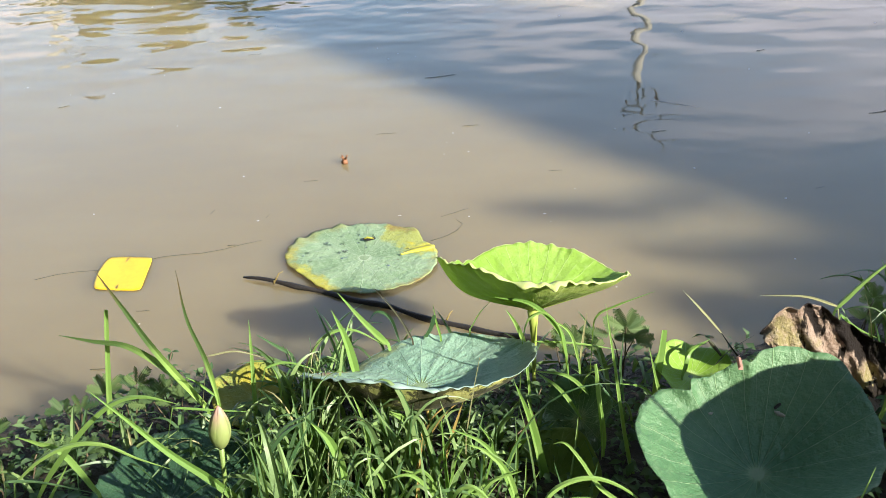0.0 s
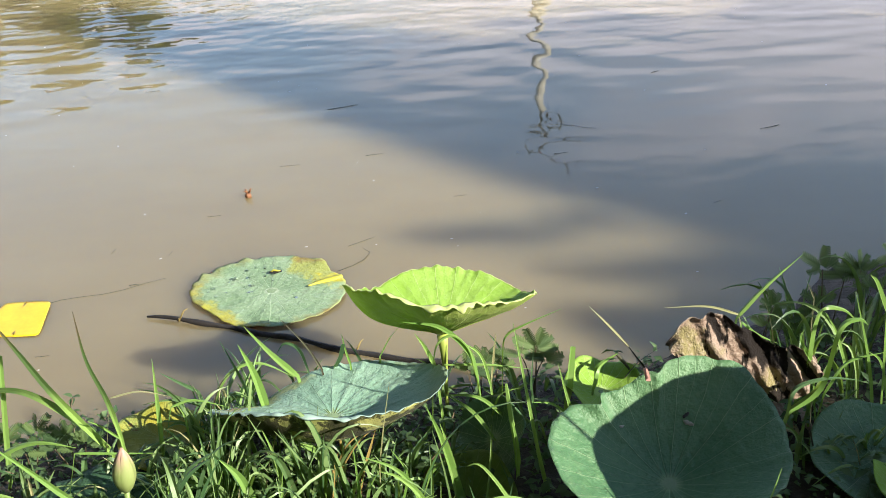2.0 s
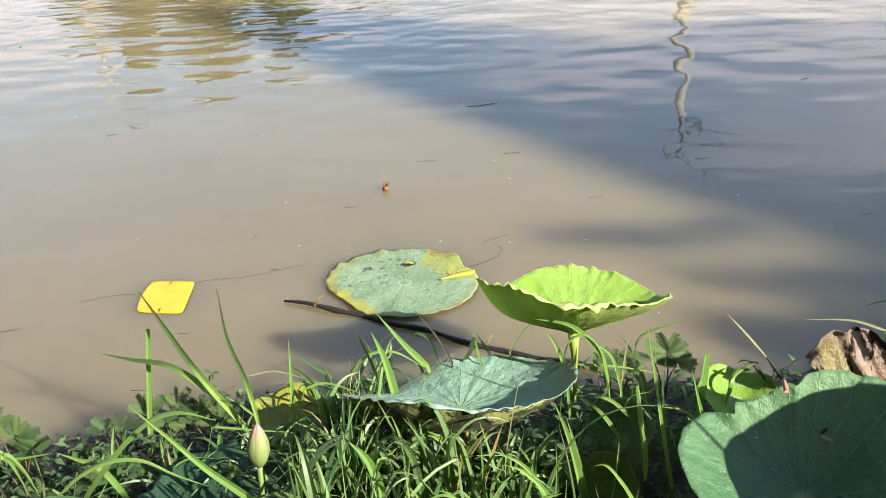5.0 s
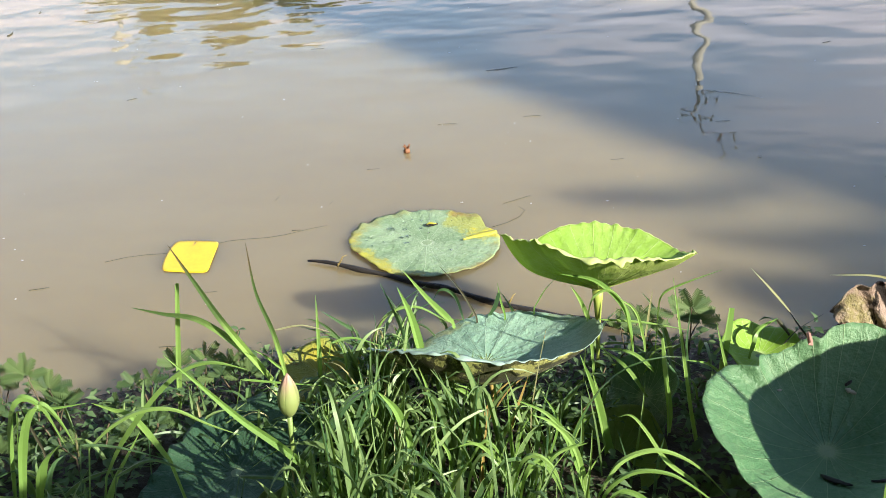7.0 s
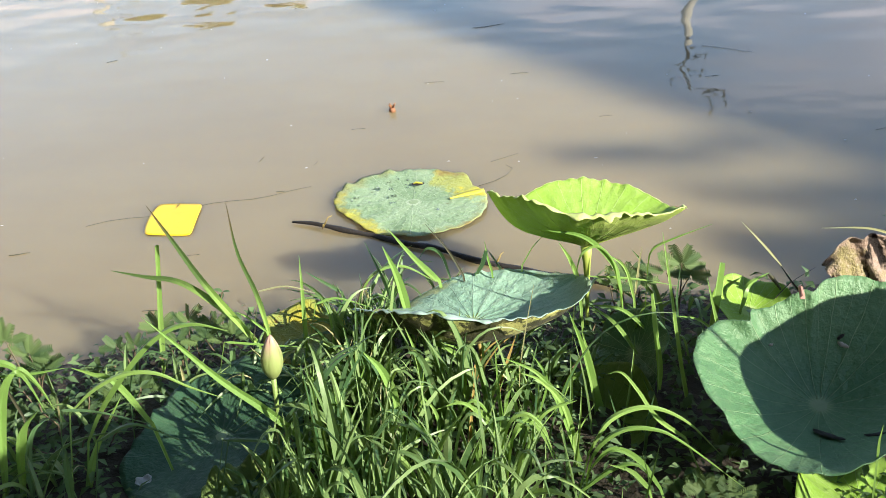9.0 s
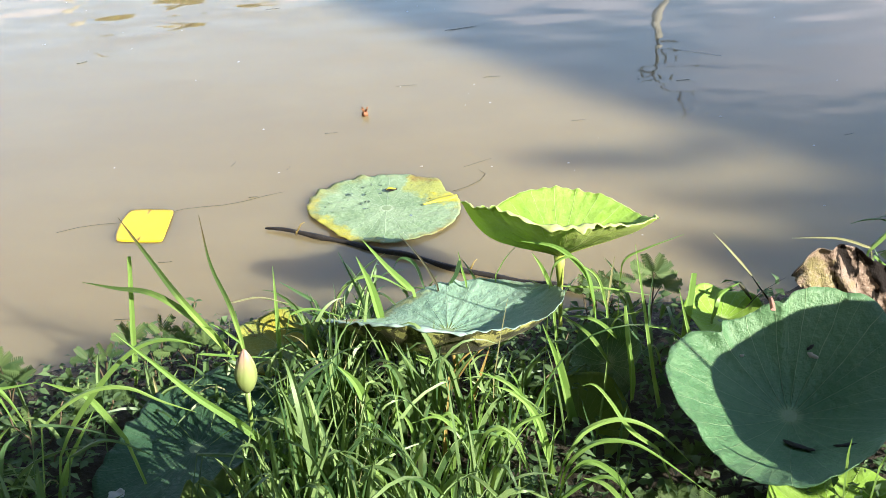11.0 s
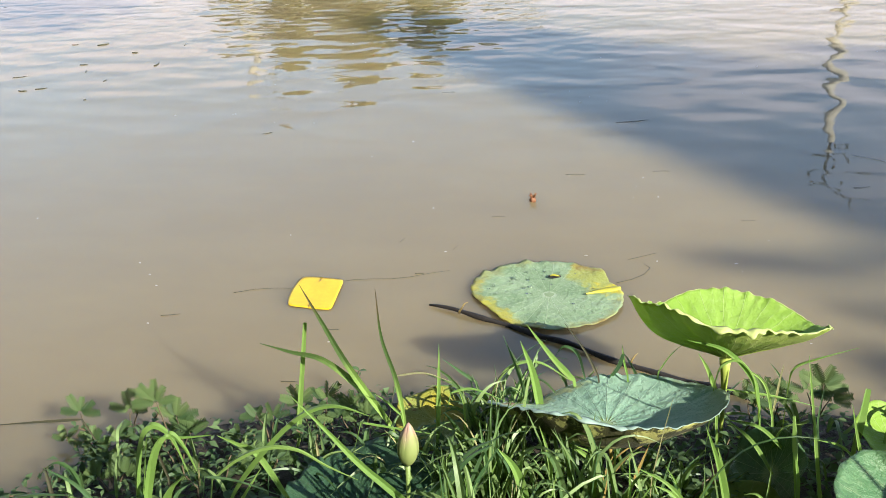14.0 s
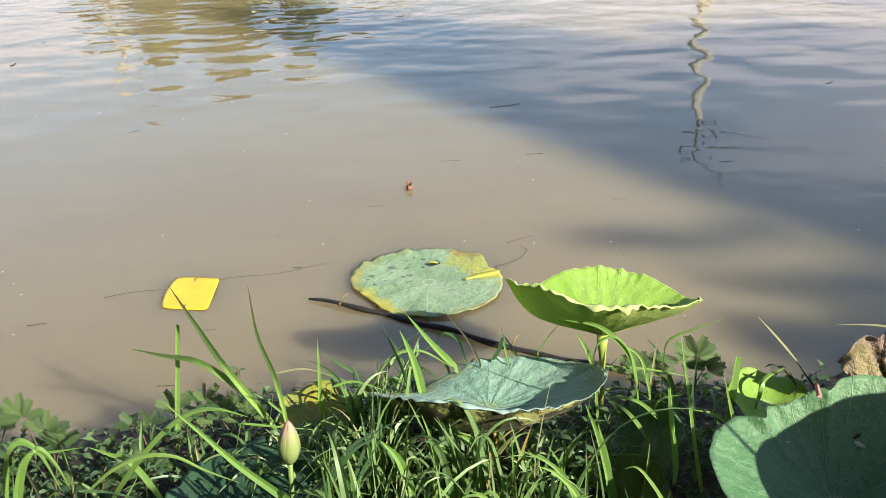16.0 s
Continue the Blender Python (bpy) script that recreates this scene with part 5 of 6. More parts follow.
blade([(-0.101, 1.82, 0.228), (-0.053, 1.82, 0.239), (0.011, 1.82, 0.263)], 0.0059, "o", "free")
blade([(-0.05, 1.8, 0.146), (-0.033, 1.8, 0.199), (-0.018, 1.8, 0.243)], 0.0108, "o")
blade([(-0.118, 1.84, 0.215), (-0.089, 1.84, 0.228), (-0.056, 1.84, 0.24)], 0.0204, "w", "free")
blade([(-0.348, 1.44, 0.175), (-0.303, 1.44, 0.252), (-0.239, 1.44, 0.331)], 0.0273, "b")
blade([(-0.147, 1.46, 0.137), (-0.182, 1.46, 0.24), (-0.223, 1.46, 0.314)], 0.0170, "b")
blade([(-0.214, 1.48, 0.122), (-0.246, 1.48, 0.178), (-0.275, 1.48, 0.228)], 0.0194, "g")
blade([(-0.47, 1.55, 0.215), (-0.406, 1.55, 0.295), (-0.355, 1.55, 0.364), (-0.306, 1.55, 0.397)], 0.0219, "b")
blade([(-0.374, 1.58, 0.133), (-0.352, 1.58, 0.275), (-0.293, 1.58, 0.386)], 0.0180, "b")
blade([(-0.256, 1.6, 0.242), (-0.276, 1.6, 0.31), (-0.307, 1.6, 0.353)], 0.0239, "g")
blade([(-0.244, 1.6, 0.064), (-0.218, 1.6, 0.166), (-0.196, 1.6, 0.311)], 0.0126, "g")
blade([(-0.066, 1.5, 0.191), (-0.087, 1.5, 0.255), (-0.122, 1.5, 0.301), (-0.172, 1.5, 0.29)], 0.0127, "g")
blade([(-0.127, 1.62, 0.041), (-0.115, 1.62, 0.179), (-0.1, 1.62, 0.297)], 0.0116, "o")
blade([(-0.11, 1.6, 0.01), (-0.097, 1.6, 0.138), (-0.045, 1.6, 0.288)], 0.0116, "g")
blade([(-0.326, 1.6, 0.02), (-0.341, 1.6, 0.103), (-0.365, 1.6, 0.173)], 0.0152, "g")
blade([(-0.306, 1.62, 0.001), (-0.279, 1.62, 0.095), (-0.288, 1.62, 0.198)], 0.0118, "g")
blade([(-0.339, 1.7, 0.121), (-0.34, 1.7, 0.196), (-0.321, 1.7, 0.252)], 0.0117, "g")
blade([(-0.438, 1.68, 0.141), (-0.426, 1.68, 0.198), (-0.426, 1.68, 0.271)], 0.0105, "g")
blade([(-0.41, 1.68, 0.057), (-0.405, 1.68, 0.14), (-0.38, 1.68, 0.235)], 0.0107, "g")
blade([(-0.191, 1.66, -0.015), (-0.181, 1.66, 0.075), (-0.184, 1.66, 0.162)], 0.0108, "g")
blade([(-0.156, 1.72, 0.024), (-0.139, 1.72, 0.114), (-0.125, 1.72, 0.25), (-0.168, 1.72, 0.285)], 0.0145, "g")
blade([(-0.425, 1.5, 0.191), (-0.395, 1.5, 0.157), (-0.364, 1.5, 0.128)], 0.0097, "b")
blade([(0.095, 1.56, 0.039), (0.064, 1.56, 0.226), (0.021, 1.56, 0.296), (-0.018, 1.56, 0.319)], 0.0148, "g")
blade([(-0.019, 1.55, 0.136), (0.019, 1.55, 0.23), (0.083, 1.55, 0.259)], 0.0154, "g")
blade([(-0.053, 1.5, 0.111), (-0.036, 1.5, 0.234), (-0.005, 1.5, 0.259), (0.028, 1.5, 0.198), (0.053, 1.5, 0.095)], 0.0152, "g")
blade([(0.219, 1.44, 0.141), (0.179, 1.44, 0.208), (0.137, 1.44, 0.234), (0.104, 1.44, 0.201), (0.083, 1.44, 0.153)], 0.0138, "g")
blade([(0.191, 1.4, 0.178), (0.161, 1.4, 0.217), (0.124, 1.4, 0.234)], 0.0124, "g")
blade([(-0.051, 1.6, 0.01), (-0.054, 1.6, 0.119), (-0.059, 1.6, 0.223), (-0.063, 1.6, 0.354)], 0.0163, "g")
blade([(0.081, 1.75, 0.142), (0.096, 1.75, 0.168), (0.118, 1.75, 0.182)], 0.0095, "g", "free")
blade([(0.07, 1.65, 0.06), (0.099, 1.65, 0.119), (0.127, 1.65, 0.174)], 0.0093, "g")
blade([(0.189, 1.75, -0.016), (0.153, 1.75, 0.074), (0.127, 1.75, 0.208), (0.111, 1.75, 0.278)], 0.0186, "g")
blade([(0.264, 1.72, 0.147), (0.262, 1.72, 0.223), (0.254, 1.72, 0.291)], 0.0141, "g", "free")


def grass_mass():
    r = random.Random(77)
    vs, fs = [], []
    dv, df = [], []

    def blade(x, y, hgt, out, width, droop, straight):
        z = ground_z(x, y) - 0.005
        h = r.uniform(0, 6.28)
        p0 = Vector((x, y, z))
        way = Vector((math.cos(h), math.sin(h), 0))
        if straight:
            p1 = p0 + way * out * 0.16 + Vector((0, 0, hgt * 0.62))
            p2 = p0 + way * out * 0.55 + Vector((0, 0, hgt))
        else:
            p1 = p0 + way * out * 0.2 + Vector((0, 0, hgt * 1.25))
            p2 = p0 + way * out + Vector((0, 0, hgt * droop))
        k = r.uniform(0, 6.28)
        if r.random() < 0.05:
            ribbon(dv, df, [bez(p0, p1, p2, i / 8) for i in range(9)], r.uniform(0.003, 0.007))
        else:
            ribbon(vs, fs, [bez(p0, p1, p2, i / 10) for i in range(11)], width, side=Vector((math.cos(k), math.sin(k), 0.25)))

    def tuft(x, y, n, hgt, spread, upright=0.4):
        for _ in range(n):
            blade(x + r.gauss(0, 0.015), y + r.gauss(0, 0.015), hgt * r.uniform(0.55, 1.0), spread * r.uniform(0.35, 1.0), r.uniform(0.009, 0.018), r.uniform(0.35, 1.1), r.random() < upright)

    for _ in range(135):
        x, y = r.uniform(-0.44, 0.44), r.uniform(1.12, 2.24)
        if (x + 0.64) ** 2 + (y - 1.62) ** 2 < 0.045 or (x > 0.24 and y < 1.85) or (x > 0.06 and y < 1.74) or (x > -0.05 and y < 1.62 and r.random() < 0.92) or (x < -0.36 and y < 1.62):
            continue
        if -0.36 < x < 0.20 and 1.72 < y < 2.14:
            continue
        # the blades reach up to the low leaf's underside
        reach = min(0.39 if x > -0.2 else 0.37, 1.46 - 0.68 * y) if y < 1.75 else 0.16
        tuft(x, y, r.randint(1, 3), reach * r.uniform(0.65, 1.05), 0.30, 0.45)
    for _ in range(26):
        x, y = r.uniform(-0.36, 0.2), r.uniform(1.72, 2.0)
        tuft(x, y, r.randint(3, 5), 0.10, 0.14)
    for _ in range(13):
        x, y = r.uniform(-0.48, -0.30), r.uniform(1.30, 1.60)
        tuft(x, y, r.randint(3, 4), 0.26 if x < -0.38 else 0.36, 0.16, 0.65)
    for _ in range(22):
        x, y = r.uniform(-0.38, -0.04), r.uniform(1.64, 1.77)
        tuft(x, y, r.randint(2, 4), 0.30, 0.22, 0.5)
    for _ in range(26):
        x, y = r.uniform(-0.36, -0.10), r.uniform(1.28, 1.52)
        tuft(x, y, r.randint(2, 3), 0.33, 0.24, 0.5)
    for _ in range(34):
        x, y = r.uniform(-0.66, -0.34), r.uniform(1.74, 1.90)
        if (x + 0.64) ** 2 + (y - 1.62) ** 2 > 0.05:
            tuft(x, y, r.randint(2, 4), 0.12, 0.16, 0.3)
    for _ in range(14):
        x, y = r.uniform(-0.42, -0.30), r.uniform(1.95, 2.2)
        tuft(x, y, r.randint(3, 5), 0.20, 0.22)
    for _ in range(60):
        x, y = r.uniform(-0.45, 0.25), r.uniform(1.3, 1.72)
        h = r.uniform(0.12, 0.24)
        p0 = Vector((x, y, ground_z(x, y) - 0.005))
        p2 = p0 + Vector((r.uniform(-0.06, 0.06), r.uniform(-0.06, 0.06), h))
        ribbon(vs, fs, [bez(p0, (p0 + p2) / 2 + Vector((0.01, 0, 0)), p2, i / 5) for i in range(6)], r.uniform(0.005, 0.008), fold=0.9)
    for _ in range(42):
        x, y = r.uniform(-1.28, -0.42), r.uniform(1.25, 1.95)
        if (x + 0.64) ** 2 + (y - 1.62) ** 2 < 0.062 or (-0.70 < x and y > 1.93):
            continue
        tuft(x, y, r.randint(2, 4), 0.15 if y < 1.85 else 0.09, 0.22)
    for _ in range(18):
        x, y = r.uniform(0.72, 1.1), r.uniform(1.66, 2.02)
        tuft(x, y, r.randint(3, 4), 0.11, 0.14)
    for _ in range(14):
        x, y = r.uniform(0.92, 1.45), r.uniform(1.85, 2.3)
        tuft(x, y, r.randint(3, 5), 0.28, 0.24)
    tagged(from_lists("grass", vs, fs, M_GRASS), "dense green bank grass in sun and shade", "grass", kind="stuff")
    tagged(from_lists("dry_grass", dv, df, M_DRY), "dry straw-coloured grass stalks among the green", "grass", kind="stuff")


grass_mass()


def ground_cover():
    """Low mat of small dark leaves that hides the mud of the bank."""
    r = random.Random(19)
    vs, fs = [], []
    for _ in range(12000):
        x, y = r.uniform(-1.7, 1.5), r.uniform(0.95, 2.3)
        if y > shore_y(x) - 0.01 - 0.05 * r.random():
            continue
        if math.hypot(x + 0.64, y - 1.68) < 0.20 or math.hypot(x + 0.535, y - 2.14) < 0.12:
            continue
        p = Vector((x, y, ground_z(x, y) + 0.055 * r.random() ** 1.3))
        a = r.uniform(0, 6.28)
        d = Vector((math.cos(a), math.sin(a), r.uniform(-0.1, 0.8))).normalized()
        side = d.cross(Vector((r.gauss(0, 0.4), r.gauss(0, 0.4), 1))).normalized()
        up = side.cross(d)
        ln = r.uniform(0.014, 0.038)
        w = ln * r.uniform(0.16, 0.30)
        k0 = len(vs)
        vs += [tuple(p), tuple(p + d * ln * 0.5 - side * w + up * w * 0.4), tuple(p + d * ln * 0.5), tuple(p + d * ln * 0.5 + side * w + up * w * 0.4), tuple(p + d * ln - up * ln * 0.2)]
        fs += [(k0, k0 + 1, k0 + 2), (k0, k0 + 2, k0 + 3), (k0 + 1, k0 + 4, k0 + 2), (k0 + 2, k0 + 4, k0 + 3)]
    tagged(from_lists("ground_cover", vs, fs, M_WEED), "low mat of small dark green leaves on the muddy bank", "ground cover", kind="stuff")


ground_cover()


# ---- water mimosa and weeds ----
def mimosa(place, heads, size, seed, label):
    """A pinnate plant: stalks from one foot, each ending in a fan of paddle-shaped pinnae that carry two close rows of narrow leaflets."""
    r = random.Random(seed)
    root = thing("water_mimosa", place, (0, 0, 0), label, "water mimosa", "mimosa plants")
    base = Vector((0, 0, -0.03))
    for hx, hy, hz in heads:
        top = Vector((hx, hy, hz)) - Vector(place)
        bm = bmesh.new()
        mid = (base + top) / 2 + Vector((r.uniform(-0.02, 0.02), 0.01, 0.02))
        tube(bm, [bez(base, mid, top, i / 6) for i in range(7)], [0.0026 * (1 - 0.09 * i) for i in range(7)], 6)
        stalk = part("stalk", bm, M_WEED_STEM, root)
        count = r.randint(4, 6)
        lean = r.uniform(-0.5, 0.5)
        face = Vector((r.uniform(-0.3, 0.3), -0.75, r.uniform(0.4, 0.9))).normalized()
        for k in range(count):
            q = lean + (k / (count - 1) - 0.5) * r.uniform(2.6, 3.4)
            d = Vector((math.sin(q), 0.25 * math.cos(q) + r.uniform(-0.2, 0.2), math.cos(q) * 0.8 + 0.1)).normalized()
            side = d.cross(face + Vector((r.gauss(0, 0.25), 0, r.gauss(0, 0.2)))).normalized()
            ln, n = size * r.uniform(0.75, 1.15), 11
            vs, fs = [], []
            for i in range(n + 1):
                t = i / n
                vs.append(tuple(top + d * ln * (0.10 + 0.86 * t) - face * 0.10 * ln * t * t))
            for i in range(n):
                t = (i + 0.5) / n
                p = Vector(vs[i]).lerp(Vector(vs[i + 1]), 0.5)
                w = ln * 0.25 * math.sin(math.pi * (0.14 + 0.74 * t)) ** 0.5
                for e in (-1, 1):
                    way = (side * e + d * 0.45).normalized()
                    k0 = len(vs)
                    for far_on, half in ((0.55, 0.40), (1.0, 0.20)):
                        for q in (-1, 1):
                            vs.append(tuple(p + way * w * far_on + d * (ln * 0.86 / n) * half * q + face * w * 0.12 * far_on))
                    fs += [(i, i + 1, k0 + 1, k0), (k0, k0 + 1, k0 + 3, k0 + 2)]
            from_lists("pinna", vs, fs, M_FERN, stalk, smooth=False)
    return root


for place, heads, size in (
        ((-1.42, 2.03), ((-1.412, 2.02, 0.092), (-1.455, 2.00, 0.020), (-1.37, 1.98, 0.030)), 0.050),
        ((-1.30, 2.02), ((-1.276, 2.02, 0.105), (-1.234, 2.03, 0.140), (-1.305, 1.99, 0.042)), 0.052),
        ((-1.17, 2.02), ((-1.165, 2.02, 0.052), (-1.128, 2.01, 0.058), (-1.21, 1.97, 0.03)), 0.046),
        ((-1.34, 1.93), ((-1.345, 1.95, 0.01), (-1.30, 1.92, 0.02), (-1.25, 1.93, 0.02)), 0.048),
        ((-0.81, 2.04), ((-0.835, 2.02, 0.155), (-0.77, 2.03, 0.160), (-0.80, 2.02, 0.115)), 0.046),
        ((-0.70, 2.04), ((-0.71, 2.03, 0.145), (-0.735, 2.02, 0.12), (-0.67, 2.03, 0.12)), 0.042),
        ((-0.93, 2.03), ((-0.948, 2.02, 0.105), (-0.905, 2.02, 0.110), (-0.99, 2.0, 0.05)), 0.040),
        ((-1.10, 1.90), ((-1.137, 1.90, 0.215), (-1.10, 1.91, 0.17), (-1.065, 1.90, 0.135)), 0.056),
        ((-1.05, 1.80), ((-1.08, 1.80, 0.08), (-1.02, 1.81, 0.09), (-1.12, 1.78, 0.06)), 0.050),
        ((-1.22, 1.78), ((-1.25, 1.78, 0.08), (-1.19, 1.79, 0.09)), 0.050),
        ((-0.88, 1.86), ((-0.90, 1.86, 0.10), (-0.85, 1.87, 0.09), (-0.94, 1.85, 0.07)), 0.046),
        ((0.26, 2.16), ((0.259, 2.15, 0.155), (0.22, 2.16, 0.13), (0.29, 2.15, 0.13)), 0.050),
        ((0.38, 2.16), ((0.350, 2.15, 0.165), (0.385, 2.15, 0.185), (0.405, 2.15, 0.150)), 0.062),
        ((0.995, 2.2), ((0.997, 2.2, 0.205), (0.985, 2.2, 0.15), (1.03, 2.2, 0.16)), 0.050),
        ((1.15, 2.22), ((1.114, 2.2, 0.30), (1.176, 2.2, 0.275), (1.127, 2.2, 0.20), (1.10, 2.2, 0.13)), 0.058),
        ((1.22, 2.2), ((1.214, 2.2, 0.285), (1.25, 2.2, 0.23), (1.19, 2.2, 0.10), (1.26, 2.19, 0.14)), 0.058),
        ((1.34, 2.25), ((1.33, 2.25, 0.29), (1.37, 2.25, 0.22), (1.31, 2.24, 0.15)), 0.058),
        ((0.33, 1.48), ((0.31, 1.48, 0.09), (0.36, 1.47, 0.08), (0.28, 1.50, 0.07)), 0.050),
        ((0.38, 1.60), ((0.36, 1.60, 0.09), (0.41, 1.60, 0.10)), 0.050)):
    x, y = place
    mimosa((x, y, max(-0.01, ground_z(x, y))), heads, size, 100 + int(x * 50), "low water mimosa with feathery leaves at the water's edge")


def weed(seed):
    """A creeping weed: a sprawling stem with pairs of oval leaves."""
    r = random.Random(seed)
    root = thing("creeping_weed", (0, 0, 0), (0, 0, 0), "small creeping weed with paired oval leaves on the bank", "weed", "creeping weeds")
    bm = bmesh.new()
    pts = [Vector((0, 0, -0.01))]
    for i in range(6):
        pts.append(pts[-1] + Vector((0.018 * r.uniform(0.3, 1), r.uniform(-0.01, 0.01), 0.017 * r.uniform(0.6, 1.2))))
    tube(bm, pts, [0.0018] * len(pts), 6)
    part("stem", bm, M_WEED_STEM, root)
    for i, p in enumerate(pts[1:]):
        for s in (-1, 1):
            vs, fs = [], []
            a = i * 1.57 + (0 if s > 0 else math.pi) + r.uniform(-0.3, 0.3)
            d = Vector((math.cos(a), math.sin(a), 0.5)).normalized()
            side = d.cross(Vector((0, 0, 1))).normalized()
            ln = r.uniform(0.022, 0.038)
            up = side.cross(d)
            for t, q in ((0, 0.1), (0.2, 0.7), (0.45, 1), (0.7, 0.85), (0.9, 0.45), (1, 0.05)):
                c = p + d * ln * t - Vector((0, 0, 0.25 * ln * t * t))
                w = ln * 0.24 * q
                vs += [tuple(c - side * w + up * w * 0.4), tuple(c), tuple(c + side * w + up * w * 0.4)]
            for j in range(5):
                b0 = 3 * j
                fs += [(b0, b0 + 1, b0 + 4, b0 + 3), (b0 + 1, b0 + 2, b0 + 5, b0 + 4)]
            from_lists("leaf", vs, fs, M_WEED, root)
    return root


def weeds():
    r = random.Random(5)
    kinds = [weed(60 + i) for i in range(4)]
    spots = []
    while len(spots) < 58:
        x = r.uniform(-1.5, -0.35) if len(spots) < 26 else r.uniform(-0.4, 1.2)
        y = r.uniform(1.3, 2.28)
        if y > shore_y(x) - 0.02 or (x < -1.0 and r.random() < 0.7) or (x > 0.35 and y < 1.8) or (-0.88 < x < -0.42 and 1.35 < y < 1.86) or (-0.68 < x < -0.38 and y > 2.0):
            continue
        spots.append((x, y))
    for i, (x, y) in enumerate(spots):
        m = pose(x, y, ground_z(x, y), 0, 0, r.uniform(0, 360))
        if i < 4:
            kinds[i].matrix_world = m
        else:
            copy_thing(kinds[i % 4], m)


weeds()


def petal():
    bm = bmesh.new()
    rows = []
    for i in range(10):
        t = i / 9
        w = 0.022 * math.sin(math.pi * (0.08 + 0.9 * t)) ** 0.7
        rows.append([bm.verts.new((w * s, 0.012 * (1 - s * s), 0.075 * t)) for s in (-1, -0.5, 0, 0.5, 1)])
    for a, b in zip(rows, rows[1:]):
        for j in range(4):
            bm.faces.new((a[j], a[j + 1], b[j + 1], b[j]))
    ob = link("lotus_petal", bm, M_PINK)
    ob.modifiers.new("thickness", "SOLIDIFY").thickness = 0.001
    ob.matrix_world = pose(0.125, 1.85, 0.088, -52, 38, 15)
    tagged(ob, "fallen faded pink lotus petal caught in the grass", "petal")
    c = copy_thing(ob, pose(0.525, 1.70, 0.365, -50, 60, 30))
    c.scale = (0.6, 0.6, 0.4)
    tagged(c, "dry orange-pink petal caught on the leaf's edge")


petal()


def rolled_leaf():
    """A young leaf still rolled up, a pointed spindle with its overlapping edge."""
    root = thing("rolled_leaf", (-0.50, 1.45, 0.06), (3, 4, 0), "young pale green lotus leaf still rolled into a spindle", "lotus leaf")
    bm = bmesh.new()
    rings = []
    for i in range(12):
        t = i / 11
        w = 0.0105 * math.sin(math.pi * (0.16 + 0.82 * t)) ** 0.9 + 0.0006
        rings.append([bm.verts.new((w * (1 + 0.16 * j / 14) * math.cos(0.45 * j), w * (1 + 0.16 * j / 14) * math.sin(0.45 * j), 0.02 + 0.098 * t)) for j in range(17)])
    for a, b in zip(rings, rings[1:]):
        for j in range(16):
            bm.faces.new((a[j], a[j + 1], b[j + 1], b[j]))
    part("roll", bm, M_CUP, root)
    bm = bmesh.new()
    tube(bm, [(0, 0, -0.06), (0.002, 0, -0.02), (0, 0, 0.03)], [0.004, 0.004, 0.0045], 8)
    part("stem", bm, M_BUD_STEM, root)


rolled_leaf()


def crumpled(name, place, turn, size, fold, seed, material, label, category):
    """A small limp sheet, creased and curled at its edges."""
    bm = bmesh.new()
    n, rows = 9, []
    for i in range(n):
        u = 2 * i / (n - 1) - 1
        rows.append([])
        for j in range(n):
            v = 2 * j / (n - 1) - 1
            k = 1 - 0.22 * abs(u * v) + 0.12 * noise.noise((u * 2, v * 2, seed))
            z = fold * (abs(math.sin(2.6 * u + 1.1 * v + seed)) + 0.6 * (u * u + v * v)) + 0.3 * fold * noise.noise((u * 4, v * 4, seed + 3))
            rows[-1].append(bm.verts.new((size[0] * u * k, size[1] * v * k, z)))
    for a, b in zip(rows, rows[1:]):
        for j in range(n - 1):
            bm.faces.new((a[j], a[j + 1], b[j + 1], b[j]))
    ob = link(name, bm, material)
    ob.matrix_world = pose(*place, *turn)
    ob.modifiers.new("thickness", "SOLIDIFY").thickness = 0.0006
    tagged(ob, label, category)


crumpled("plastic_scrap", (-0.763, 1.566, 0.088), (10, 0, 25), (0.017, 0.012), 0.006, 2, M_FILM, "small crumpled scrap of pale plastic film on the dark leaf", "plastic scrap")


# ---- far bank ----
def crown_leaves(vs, fs, r, centre, radius, n, size):
    for _ in range(n):
        d = Vector((r.gauss(0, 1), r.gauss(0, 1), r.gauss(0, 1))).normalized() * radius * r.random() ** 0.35
        p = centre + Vector((d.x, d.y, d.z * 0.8))
        a = Vector((r.gauss(0, 1), r.gauss(0, 1), r.gauss(0, 0.6))).normalized()
        b = a.cross(Vector((r.gauss(0, 1), r.gauss(0, 1), r.gauss(0, 1)))).normalized()
        s = size * r.uniform(0.6, 1.3)
        k0 = len(vs)
        vs += [tuple(p - a * s), tuple(p + b * s * 0.4), tuple(p + a * s), tuple(p - b * s * 0.4)]
        fs.append((k0, k0 + 1, k0 + 2, k0 + 3))


